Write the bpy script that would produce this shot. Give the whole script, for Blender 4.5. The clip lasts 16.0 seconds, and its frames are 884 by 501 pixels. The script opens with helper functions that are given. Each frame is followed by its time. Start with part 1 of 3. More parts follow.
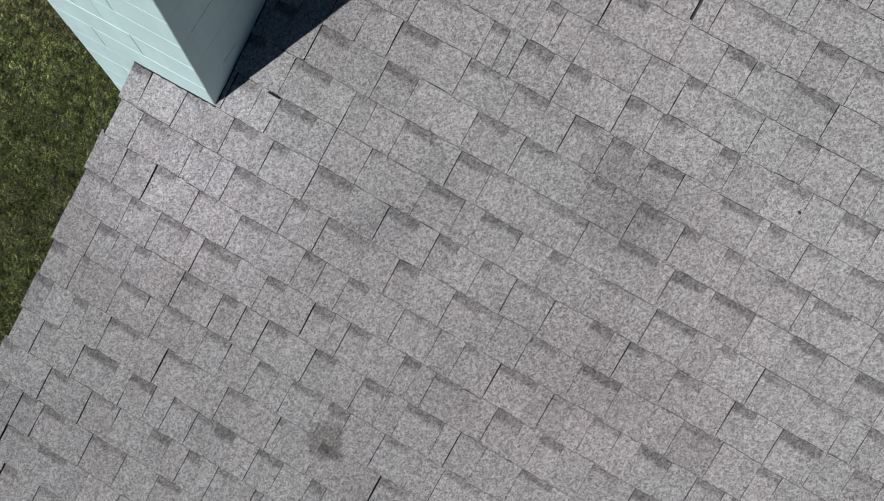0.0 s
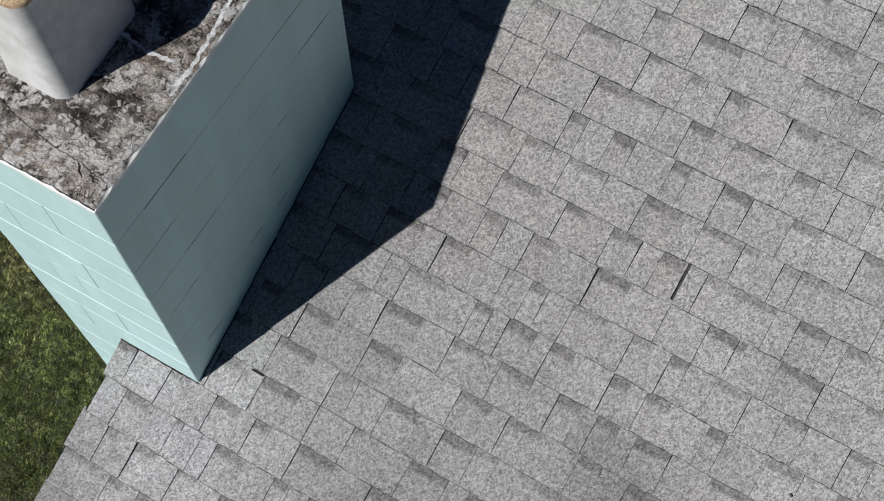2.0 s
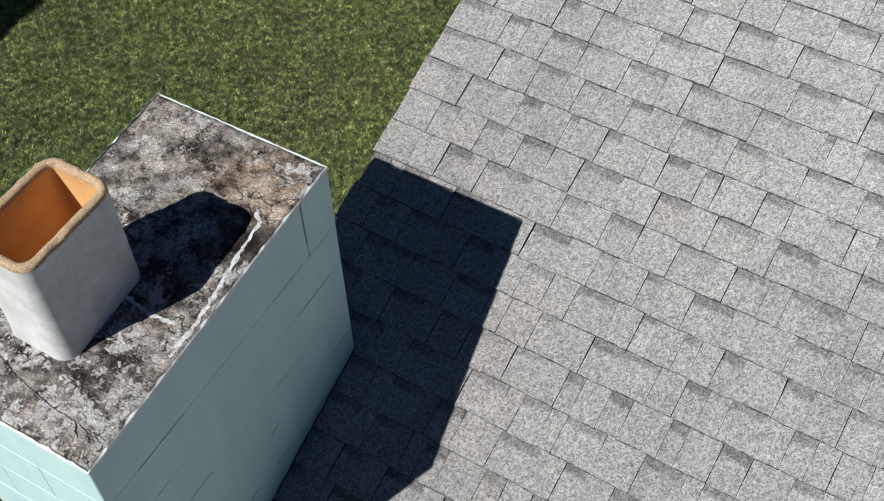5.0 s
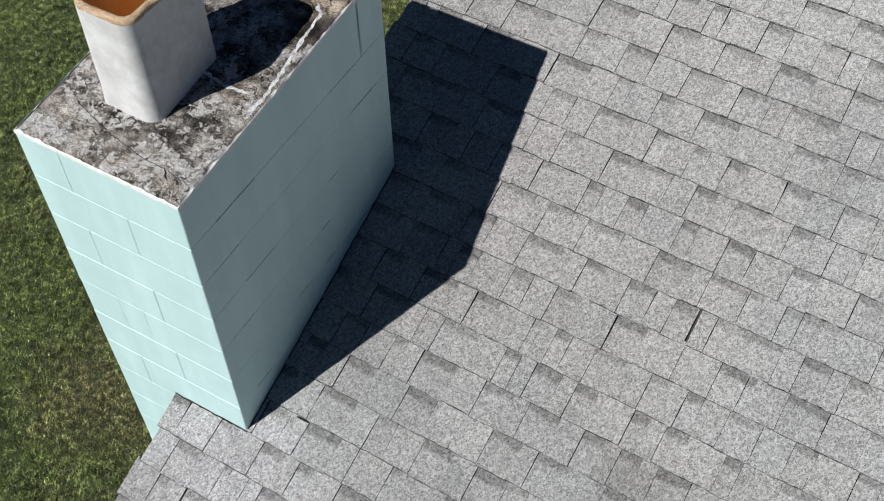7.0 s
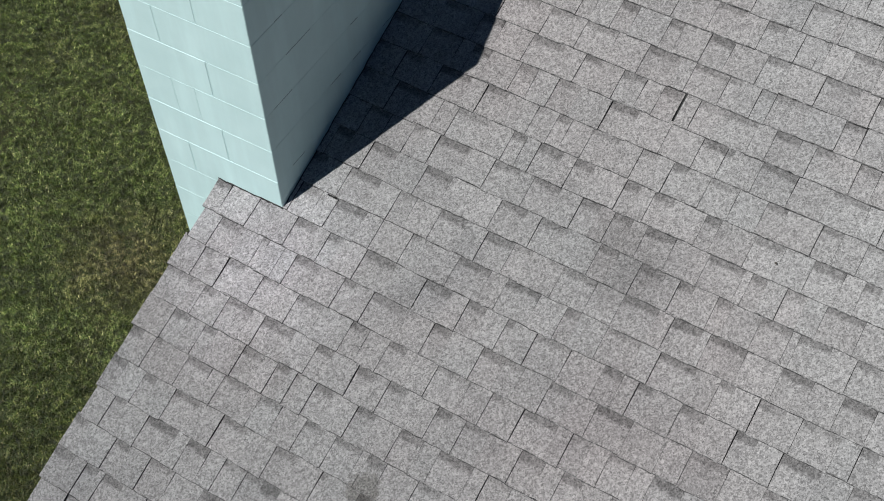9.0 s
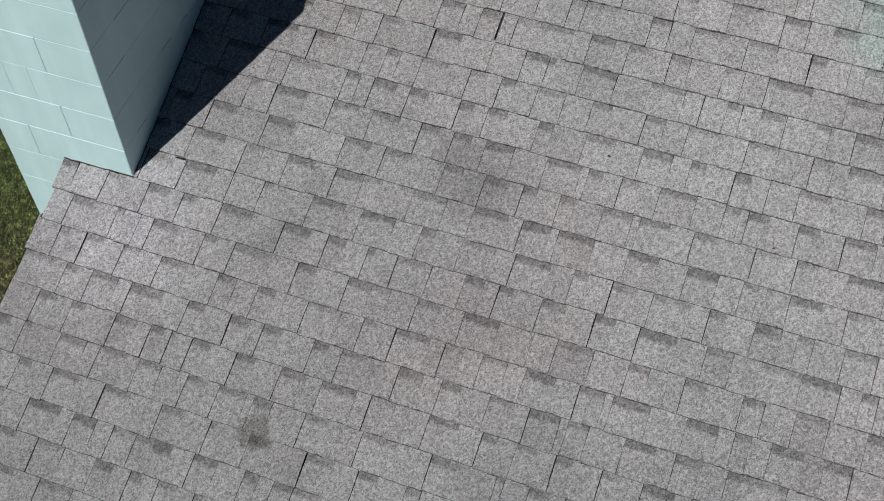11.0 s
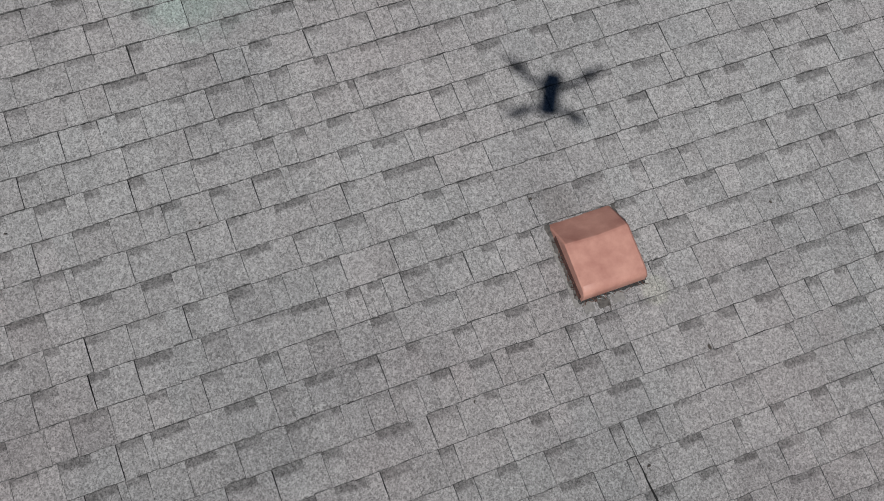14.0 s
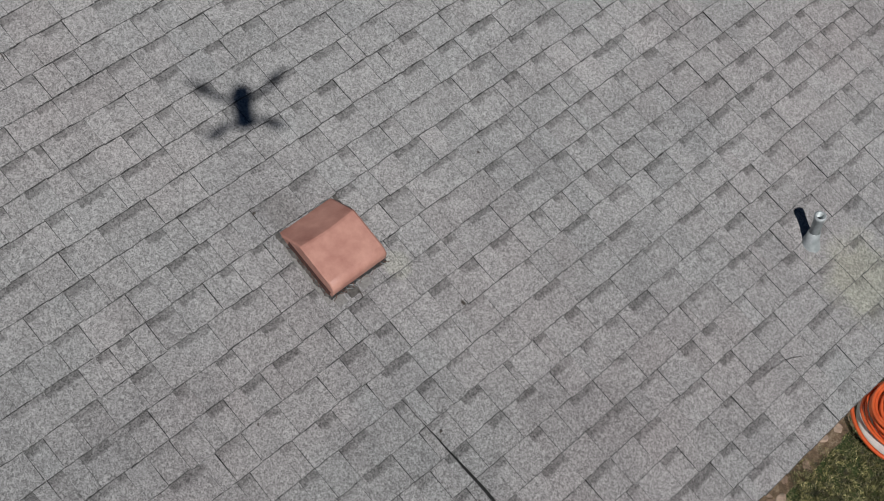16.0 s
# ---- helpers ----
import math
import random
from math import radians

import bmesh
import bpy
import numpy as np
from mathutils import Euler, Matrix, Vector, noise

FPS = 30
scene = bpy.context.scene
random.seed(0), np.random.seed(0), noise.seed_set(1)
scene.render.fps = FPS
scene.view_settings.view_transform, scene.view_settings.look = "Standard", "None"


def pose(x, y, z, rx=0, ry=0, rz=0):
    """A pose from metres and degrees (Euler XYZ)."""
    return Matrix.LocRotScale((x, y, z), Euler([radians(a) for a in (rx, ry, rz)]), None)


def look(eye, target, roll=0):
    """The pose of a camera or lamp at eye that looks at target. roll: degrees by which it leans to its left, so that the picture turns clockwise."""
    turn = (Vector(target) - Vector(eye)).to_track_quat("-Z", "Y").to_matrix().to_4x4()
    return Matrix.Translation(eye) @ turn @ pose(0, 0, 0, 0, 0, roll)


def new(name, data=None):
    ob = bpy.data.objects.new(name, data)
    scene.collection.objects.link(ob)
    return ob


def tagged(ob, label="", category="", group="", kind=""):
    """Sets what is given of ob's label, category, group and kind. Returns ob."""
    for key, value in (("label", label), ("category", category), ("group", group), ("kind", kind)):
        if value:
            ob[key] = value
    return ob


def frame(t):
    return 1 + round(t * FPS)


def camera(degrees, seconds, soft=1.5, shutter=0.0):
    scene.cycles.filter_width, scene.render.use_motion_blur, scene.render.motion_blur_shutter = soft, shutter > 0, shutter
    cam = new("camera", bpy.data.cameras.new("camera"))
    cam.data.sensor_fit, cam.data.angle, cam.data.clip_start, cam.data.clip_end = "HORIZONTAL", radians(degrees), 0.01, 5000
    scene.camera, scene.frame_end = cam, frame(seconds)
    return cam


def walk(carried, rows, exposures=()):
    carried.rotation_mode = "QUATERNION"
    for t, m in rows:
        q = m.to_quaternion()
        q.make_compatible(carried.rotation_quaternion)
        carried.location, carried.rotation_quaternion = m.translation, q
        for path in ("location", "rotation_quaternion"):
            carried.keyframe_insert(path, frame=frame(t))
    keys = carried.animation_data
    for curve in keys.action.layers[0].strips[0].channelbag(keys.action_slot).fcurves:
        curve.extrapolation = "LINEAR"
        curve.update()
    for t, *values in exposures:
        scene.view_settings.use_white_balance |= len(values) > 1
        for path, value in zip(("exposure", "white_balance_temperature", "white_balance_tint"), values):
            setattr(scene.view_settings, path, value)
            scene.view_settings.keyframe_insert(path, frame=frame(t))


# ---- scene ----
cam = camera(40.26, 16.0, soft=1.0)
PATH = [
    (0, look((1.363, -0.765, 4.023), (0.953, -0.067, 0.107), -0.30)),
    (0.5, look((1.418, -0.739, 3.998), (0.923, 0.094, 0.117), -0.40)),
    (1, look((1.393, -0.760, 4.002), (0.780, 0.349, 0.208), 1.41)),
    (1.5, look((1.461, -0.702, 3.993), (0.688, 0.547, 0.272), -1.26)),
    (2, look((1.437, -0.709, 3.999), (0.559, 0.721, 0.368), -1.13)),
    (2.5, look((1.424, -0.713, 4.001), (0.438, 0.908, 0.480), -1.11)),
    (3, look((1.484, -0.649, 4.051), (0.341, 1.084, 0.632), -2.57)),
    (3.5, look((1.488, -0.658, 4.043), (0.255, 1.248, 0.750), -2.50)),
    (3.7, look((1.481, -0.661, 4.036), (0.235, 1.280, 0.769), -2.48)),
    (5.8, look((1.517, -0.836, 4.033), (0.230, 1.225, 0.856), -1.63)),
    (6, look((1.552, -0.911, 4.022), (0.267, 1.144, 0.840), -1.71)),
    (6.5, look((1.661, -1.192, 4.001), (0.385, 0.860, 0.813), -1.36)),
    (7, look((1.783, -1.453, 3.989), (0.509, 0.586, 0.792), -1.43)),
    (7.5, look((1.922, -1.696, 3.976), (0.638, 0.328, 0.774), -1.67)),
    (8, look((2.056, -1.968, 3.934), (0.759, 0.074, 0.748), -1.50)),
    (8.5, look((2.146, -2.189, 3.952), (0.877, -0.162, 0.746), -1.27)),
    (8.7, look((2.180, -2.242, 3.966), (0.920, -0.238, 0.742), -1.34)),
    (10.8, look((2.381, -2.603, 3.979), (1.456, -0.458, 0.732), -0.82)),
    (11, look((2.390, -2.610, 3.959), (1.555, -0.409, 0.725), -0.79)),
    (11.5, look((2.429, -2.620, 3.935), (1.809, -0.324, 0.719), -1.08)),
    (12, look((2.406, -2.638, 3.944), (2.162, -0.272, 0.728), -0.19)),
    (12.5, look((2.443, -2.670, 3.923), (2.461, -0.271, 0.722), -0.51)),
    (13, look((2.486, -2.701, 3.916), (2.780, -0.313, 0.720), -1.22)),
    (13.5, look((2.479, -2.719, 3.911), (3.062, -0.379, 0.719), -1.35)),
    (14, look((2.483, -2.727, 3.910), (3.316, -0.467, 0.717), -1.74)),
    (14.5, look((2.473, -2.737, 3.914), (3.546, -0.578, 0.722), -1.97)),
    (15, look((2.458, -2.743, 3.916), (3.770, -0.726, 0.720), -1.85)),
    (15.5, look((2.440, -2.739, 3.929), (3.964, -0.888, 0.727), -1.60)),
    (16, look((2.455, -2.749, 3.917), (4.033, -0.937, 0.719), -1.65)),
]
EXPOSURES = [(0, -0.03, 6500, 12), (1.0, -0.05, 6500, 11), (2.0, 0.1, 6500, 8), (3.5, 0.36, 6500, 6), (6, 0.42, 6500, 6), (7, 0.33, 6500, 7), (8.5, 0.12, 6500, 9), (11, -0.15, 6500, 10), (12.5, -0.3, 6500, 11), (16, -0.43, 6500, 10)]
walk(cam, PATH, EXPOSURES)

FLUE = (-0.371, 0.379, 0.222, 0.33, 0.405)
HOSE = (7.15, -1.87)
STONES_Y = -1.6
SLOPE = radians(20.59)
TAN, COS, SIN = math.tan(SLOPE), math.cos(SLOPE), math.sin(SLOPE)
GROUND = -3.1
SUN = Vector((0.459, 0.868, -1.0)).normalized()

# ---- world and sun ----
world = bpy.data.worlds.new("sky")
scene.world = world
world.use_nodes = True
wn = world.node_tree.nodes
sky = wn.new("ShaderNodeTexSky")
sky.sky_type = "NISHITA"
sky.sun_disc = False
sky.sun_elevation = math.asin(-SUN.z)
sky.sun_rotation = math.atan2(-SUN.x, -SUN.y)
sky.air_density, sky.dust_density, sky.ozone_density = 0.8, 0.05, 9.0
wn["Background"].inputs["Strength"].default_value = 0.023
world.node_tree.links.new(sky.outputs[0], wn["Background"].inputs["Color"])
sun = new("sun", bpy.data.lights.new("sun", "SUN"))
sun.data.energy, sun.data.angle, sun.data.color = 4.5, radians(0.53), (1.0, 0.985, 0.96)
sun.matrix_world = look((0, 0, 20), Vector((0, 0, 20)) + SUN)


# ---- material helpers ----
class Nodes:
    """A small wrapper that builds a node material step by step."""

    def __init__(self, name, rough=0.8, metal=0.0):
        self.mat = bpy.data.materials.new(name)
        self.mat.use_nodes = True
        self.tree = self.mat.node_tree
        self.bsdf = self.tree.nodes["Principled BSDF"]
        self.bsdf.inputs["Roughness"].default_value = rough
        self.bsdf.inputs["Metallic"].default_value = metal
        self.coords = self.tree.nodes.new("ShaderNodeTexCoord").outputs["Object"]

    def link(self, a, b):
        self.tree.links.new(a, b)

    def world_coords(self):
        self.coords = self.tree.nodes.new("ShaderNodeNewGeometry").outputs["Position"]
        return self

    def noise(self, scale, detail=4, rough=0.55, stretch=None, distort=0.0):
        n = self.tree.nodes.new("ShaderNodeTexNoise")
        n.inputs["Scale"].default_value, n.inputs["Detail"].default_value = scale, detail
        n.inputs["Roughness"].default_value, n.inputs["Distortion"].default_value = rough, distort
        src = self.coords
        if stretch:
            m = self.tree.nodes.new("ShaderNodeMapping")
            m.inputs["Scale"].default_value = stretch
            self.link(src, m.inputs["Vector"])
            src = m.outputs[0]
        self.link(src, n.inputs["Vector"])
        return n.outputs["Fac"]

    def cells(self, scale, out="Color"):
        n = self.tree.nodes.new("ShaderNodeTexVoronoi")
        n.inputs["Scale"].default_value = scale
        self.link(self.coords, n.inputs["Vector"])
        return n.outputs[out]

    def ramp(self, fac, stops):
        r = self.tree.nodes.new("ShaderNodeValToRGB")
        el = r.color_ramp.elements
        while len(el) < len(stops):
            el.new(0.5)
        for e, (p, c) in zip(el, stops):
            e.position = p
            e.color = (*c, 1) if isinstance(c, tuple) else (c, c, c, 1)
        self.link(fac, r.inputs["Fac"])
        return r.outputs["Color"]

    def math(self, op, a, b=0.0):
        m = self.tree.nodes.new("ShaderNodeMath")
        m.operation = op
        for value, sock in ((a, m.inputs[0]), (b, m.inputs[1])):
            if isinstance(value, (int, float)):
                sock.default_value = value
            else:
                self.link(value, sock)
        return m.outputs[0]

    def piece_random(self):
        """A value that differs from piece to piece, for single objects and for joined pieces alike."""
        o = self.tree.nodes.new("ShaderNodeObjectInfo").outputs["Random"]
        i = self.tree.nodes.new("ShaderNodeNewGeometry").outputs["Random Per Island"]
        return self.math("FRACT", self.math("ADD", o, self.math("MULTIPLY", i, 7.31)))

    def colour(self, c):
        if isinstance(c, tuple):
            self.bsdf.inputs["Base Color"].default_value = (*c, 1)
        else:
            self.link(c, self.bsdf.inputs["Base Color"])
        return self

    def bump(self, height, strength=0.4, distance=0.004):
        b = self.tree.nodes.new("ShaderNodeBump")
        b.inputs["Strength"].default_value, b.inputs["Distance"].default_value = strength, distance
        self.link(height, b.inputs["Height"])
        self.link(b.outputs[0], self.bsdf.inputs["Normal"])
        return self


def colour_mix(n, fac, a, b, how="MIX"):
    """Mix of two colours with the right sockets of the mix node."""
    m = n.tree.nodes.new("ShaderNodeMix")
    m.data_type, m.blend_type = "RGBA", how
    socks = (m.inputs[0], m.inputs[6], m.inputs[7])
    for value, sock in zip((fac, a, b), socks):
        if isinstance(value, tuple):
            sock.default_value = (*value, 1)
        elif isinstance(value, (int, float)):
            sock.default_value = value if sock.type == "VALUE" else (value, value, value, 1)
        else:
            n.link(value, sock)
    return m.outputs[2]


# ---- materials ----
def spot(n, x, y, radius, soft=0.5, ragged=0.5):
    """1 near a place on the roof, falling to 0 past a ragged outline."""
    sep = n.tree.nodes.new("ShaderNodeSeparateXYZ")
    n.link(n.coords, sep.inputs[0])
    dx, dy = n.math("SUBTRACT", sep.outputs[0], x), n.math("SUBTRACT", sep.outputs[1], y)
    d = n.math("SQRT", n.math("ADD", n.math("MULTIPLY", dx, dx), n.math("MULTIPLY", dy, dy)))
    d = n.math("ADD", n.math("DIVIDE", d, radius), n.math("MULTIPLY", n.math("SUBTRACT", n.noise(3.0 / radius, 4), 0.5), 2 * ragged))
    return n.ramp(d, [(1.0 - soft, 1.0), (1.0, 0.0)])


def tint(n, fac, col, by):
    return colour_mix(n, fac, col, colour_mix(n, 1.0, col, by, "MULTIPLY"))


def granule_material():
    n = Nodes("shingle_granules", 0.95).world_coords()
    n.bsdf.inputs["Diffuse Roughness"].default_value = 1.0
    n.bsdf.inputs["Specular IOR Level"].default_value = 0.2
    tone = n.ramp(n.piece_random(), [(0.0, (0.318, 0.316, 0.315)), (0.3, (0.335, 0.334, 0.333)), (0.75, (0.347, 0.346, 0.345)), (1.0, (0.364, 0.363, 0.362))])
    hue = n.math("FRACT", n.math("MULTIPLY", n.piece_random(), 17.3))
    tone = colour_mix(n, 1.0, tone, n.ramp(hue, [(0.0, (1.008, 0.996, 0.996)), (0.3, (1.003, 0.999, 0.999)), (0.7, (1.0, 1.0, 1.0)), (1.0, (0.993, 1.001, 1.003))]), "MULTIPLY")
    speck = n.ramp(n.cells(230.0), [(0.2, 0.62), (0.38, 0.90), (0.52, 1.02), (0.78, 1.24)])
    col = colour_mix(n, 1.0, tone, speck, "MULTIPLY")
    col = colour_mix(n, 1.0, col, n.ramp(n.cells(125.0), [(0.2, 0.78), (0.42, 0.96), (0.58, 1.02), (0.8, 1.18)]), "MULTIPLY")
    mid = n.ramp(n.noise(60.0, 5, 0.7), [(0.3, 0.91), (0.7, 1.08)])
    col = colour_mix(n, 1.0, col, mid, "MULTIPLY")
    # pits where granules have washed out, thicker in some stretches
    bare = n.math("ADD", n.noise(150.0, 3, 0.7), n.math("MULTIPLY", n.math("SUBTRACT", n.noise(1.1, 3), 0.5), 0.22))
    col = tint(n, n.ramp(bare, [(0.60, 0.0), (0.68, 1.0)]), col, (0.50, 0.49, 0.49))
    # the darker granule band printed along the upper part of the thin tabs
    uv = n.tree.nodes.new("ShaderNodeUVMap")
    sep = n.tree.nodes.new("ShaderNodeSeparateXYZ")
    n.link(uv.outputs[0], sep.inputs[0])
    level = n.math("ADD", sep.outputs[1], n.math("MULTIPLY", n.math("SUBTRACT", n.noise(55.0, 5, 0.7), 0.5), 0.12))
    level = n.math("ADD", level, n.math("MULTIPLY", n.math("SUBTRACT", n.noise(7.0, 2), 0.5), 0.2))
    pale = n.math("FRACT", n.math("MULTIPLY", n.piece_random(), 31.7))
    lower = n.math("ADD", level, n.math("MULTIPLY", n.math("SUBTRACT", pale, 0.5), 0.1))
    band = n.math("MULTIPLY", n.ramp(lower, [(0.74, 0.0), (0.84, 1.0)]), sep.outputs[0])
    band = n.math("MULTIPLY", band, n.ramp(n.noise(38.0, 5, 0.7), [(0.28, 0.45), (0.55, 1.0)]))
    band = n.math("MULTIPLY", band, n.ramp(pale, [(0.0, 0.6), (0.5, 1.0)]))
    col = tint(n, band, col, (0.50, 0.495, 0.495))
    # worn lower edge
    worn = n.ramp(level, [(0.0, 0.4), (0.06, 0.0)])
    col = tint(n, worn, col, (0.74, 0.735, 0.73))
    # pinkish and sooty weathering in broad patches
    col = tint(n, n.ramp(n.noise(0.9, 3), [(0.45, 0.0), (0.7, 0.7)]), col, (1.03, 0.965, 0.965))
    col = tint(n, n.ramp(n.noise(2.1, 4, 0.6, distort=0.4), [(0.48, 0.0), (0.68, 0.7)]), col, (0.78, 0.78, 0.79))
    col = tint(n, n.ramp(n.noise(13.0, 3, 0.6), [(0.62, 0.0), (0.78, 0.5)]), col, (0.76, 0.75, 0.74))
    # single stains: algae, soot, a beige one by the pipe; a paler place below the chimney
    col = tint(n, spot(n, 2.9, 1.44, 0.32), col, (0.88, 1.02, 0.97))
    col = tint(n, spot(n, 0.02, -0.20, 0.5, 0.85), col, (1.38, 1.39, 1.43))
    col = tint(n, spot(n, 1.38, 0.38, 0.22, 0.5), col, (0.80, 0.79, 0.79))
    col = tint(n, spot(n, 5.99, -1.62, 0.24), col, (1.09, 1.10, 0.97))
    col = tint(n, spot(n, 0.90, -0.80, 0.075, 0.25, 0.6), col, (0.66, 0.65, 0.63))
    col = tint(n, spot(n, 4.27, -0.38, 0.07, 0.3, 0.2), col, (1.12, 1.14, 1.06))
    col = tint(n, spot(n, 4.03, 0.06, 0.10, 0.5, 0.3), col, (0.8, 0.79, 0.78))
    n.colour(col)
    n.bump(n.noise(380.0, 2), 0.7, 0.003)
    return n.mat


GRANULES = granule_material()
BITUMEN = Nodes("shingle_cut_edge", 0.9)
BITUMEN.colour(BITUMEN.ramp(BITUMEN.noise(90.0), [(0.3, 0.02), (0.7, 0.055)]))
BITUMEN = BITUMEN.mat
# butt edges that keep part of their granules, so that the line of a course breaks up
BUTT = Nodes("granule_caked_butt", 0.95).world_coords()
BUTT.bsdf.inputs["Specular IOR Level"].default_value = 0.2
BUTT.colour(colour_mix(BUTT, 1.0, BUTT.ramp(BUTT.noise(60.0, 5, 0.75), [(0.36, 0.03), (0.5, 0.09), (0.66, 0.24)]),
                       BUTT.ramp(BUTT.noise(9.0, 3, 0.6), [(0.35, 0.6), (0.65, 1.5)]), "MULTIPLY"))
BUTT = BUTT.mat


def plain(name, lo, hi, scale=12.0, rough=0.7, metal=0.0, bump=0.2):
    n = Nodes(name, rough, metal)
    n.colour(n.ramp(n.noise(scale, 6, 0.65), [(0.3, lo), (0.7, hi)]))
    n.bump(n.noise(scale * 12, 3), bump, 0.002)
    return n.mat


def paint_material():
    n = Nodes("mint_masonry_paint", 0.62).world_coords()
    base = n.ramp(n.noise(5.0, 5, 0.6), [(0.3, (0.50, 0.685, 0.688)), (0.7, (0.555, 0.74, 0.743))])
    streak = n.ramp(n.noise(9.0, 4, 0.6, (1, 1, 0.12)), [(0.45, 0.95), (0.65, 1.02)])
    col = colour_mix(n, 1.0, base, streak, "MULTIPLY")
    n.colour(col)
    n.bump(n.noise(70.0, 6, 0.7), 0.35, 0.004)
    return n.mat


PAINT = paint_material()
JOINT = plain("painted_mortar_joint", (0.40, 0.57, 0.57), (0.50, 0.68, 0.68), 30.0, 0.75)


OPEN_JOINT = plain("shaded_open_joint", (0.15, 0.24, 0.25), (0.26, 0.38, 0.39), 60.0, 0.9)


def crown_material():
    n = Nodes("lichened_mortar", 0.95).world_coords()
    n.bsdf.inputs["Specular IOR Level"].default_value = 0.2
    body = n.ramp(n.noise(17.0, 8, 0.66), [(0.34, (0.035, 0.031, 0.028)), (0.43, (0.15, 0.131, 0.117)), (0.52, (0.31, 0.278, 0.253)), (0.66, (0.50, 0.47, 0.445))])
    grit = n.ramp(n.noise(190.0, 4, 0.7), [(0.34, 0.42), (0.5, 1.0), (0.66, 1.6)])
    col = colour_mix(n, 1.0, body, grit, "MULTIPLY")
    broad = n.ramp(n.noise(5.5, 6, 0.65), [(0.36, 0.28), (0.46, 0.9), (0.6, 1.35)])
    col = colour_mix(n, 1.0, col, broad, "MULTIPLY")
    # fine cracks that wander between the flakes
    vein = n.math("ABSOLUTE", n.math("SUBTRACT", n.noise(13.0, 6, 0.6, distort=0.25), 0.5))
    crack = n.math("MULTIPLY", n.ramp(vein, [(0.0, 1.0), (0.018, 0.0)]), n.ramp(n.noise(6.0, 3), [(0.42, 0.0), (0.5, 0.95)]))
    col = colour_mix(n, crack, col, (0.018, 0.016, 0.015))
    rust = n.ramp(n.noise(3.6, 5, 0.6), [(0.5, 0.0), (0.66, 0.5)])
    col = colour_mix(n, rust, col, colour_mix(n, 1.0, col, (1.12, 1.0, 0.9), "MULTIPLY"))
    col = tint(n, spot(n, -0.06, 0.72, 0.10, 0.6, 0.9), col, (0.4, 0.37, 0.35))
    col = tint(n, spot(n, -0.33, 0.96, 0.11, 0.7, 0.8), col, (0.45, 0.44, 0.43))
    col = tint(n, spot(n, -0.03, 1.02, 0.10, 0.7, 0.9), col, (0.55, 0.5, 0.46))
    col = tint(n, spot(n, -0.12, 0.93, 0.22), col, (1.02, 0.9, 0.8))
    # pale flakes of lime and lichen, thick near the front
    sep = n.tree.nodes.new("ShaderNodeSeparateXYZ")
    n.link(n.coords, sep.inputs[0])
    front = n.ramp(sep.outputs[1], [(0.2, 0.05), (0.6, 0.0)])
    flake = n.ramp(n.math("ADD", n.math("ADD", n.math("MULTIPLY", n.noise(12.0, 5, 0.6), 0.55), n.math("MULTIPLY", n.noise(42.0, 9, 0.72, distort=0.6), 0.45)), front), [(0.55, 0.0), (0.565, 1.0)])
    col = colour_mix(n, flake, col, n.ramp(n.noise(120.0, 4), [(0.3, (0.38, 0.36, 0.35)), (0.7, (0.68, 0.65, 0.64))]))
    n.colour(col)
    h = n.math("ADD", n.noise(45.0, 9, 0.72), n.math("MULTIPLY", flake, 0.35))
    n.bump(n.math("SUBTRACT", h, n.math("MULTIPLY", crack, 0.5)), 1.0, 0.016)
    return n.mat


CROWN = crown_material()
FLUE_OUT = plain("whitewashed_clay", (0.50, 0.49, 0.485), (0.71, 0.705, 0.71), 14.0, 0.8, bump=0.4)
FLUE_RIM = plain("bare_orange_clay", (0.30, 0.16, 0.08), (0.88, 0.67, 0.46), 240.0, 0.9, bump=1.0)
LIP = plain("flaking_pale_paint", (0.62, 0.64, 0.63), (0.84, 0.85, 0.84), 40.0, 0.7, bump=0.6)
FLUE_IN = plain("fired_clay_lining", (0.54, 0.28, 0.105), (0.64, 0.375, 0.165), 10.0, 0.75)
WHITE_SEAL = plain("white_efflorescence", (0.22, 0.22, 0.225), (0.80, 0.80, 0.82), 70.0, 0.9, bump=0.8)
VENT_PAINT = plain("faded_terracotta_paint", (0.41, 0.185, 0.145), (0.62, 0.33, 0.26), 9.0, 0.55)
DARK_HOLE = plain("dark_gap", (0.008, 0.008, 0.008), (0.02, 0.02, 0.02), 20.0, 0.95)
TAR = plain("weathered_roof_cement", (0.05, 0.046, 0.043), (0.16, 0.15, 0.14), 45.0, 0.9, bump=0.8)
LEAD = plain("dull_galvanised_metal", (0.32, 0.36, 0.37), (0.58, 0.61, 0.62), 25.0, 0.5, 0.25)
TRIM_WHITE = plain("white_trim_paint", (0.70, 0.71, 0.70), (0.8, 0.8, 0.79), 5.0, 0.5)
ORANGE = plain("orange_hose_rubber", (0.56, 0.075, 0.02), (0.72, 0.13, 0.035), 20.0, 0.45)
REEL_WHITE = plain("chalky_white_plastic", (0.48, 0.44, 0.42), (0.64, 0.59, 0.56), 14.0, 0.5)
STONE = Nodes("sandstone_edging", 0.9)
STONE.colour(colour_mix(STONE, 1.0, STONE.ramp(STONE.piece_random(), [(0.0, (0.20, 0.125, 0.085)), (1.0, (0.44, 0.32, 0.25))]),
                        STONE.ramp(STONE.noise(25.0, 6), [(0.3, 0.6), (0.7, 1.2)]), "MULTIPLY"))
STONE = STONE.mat
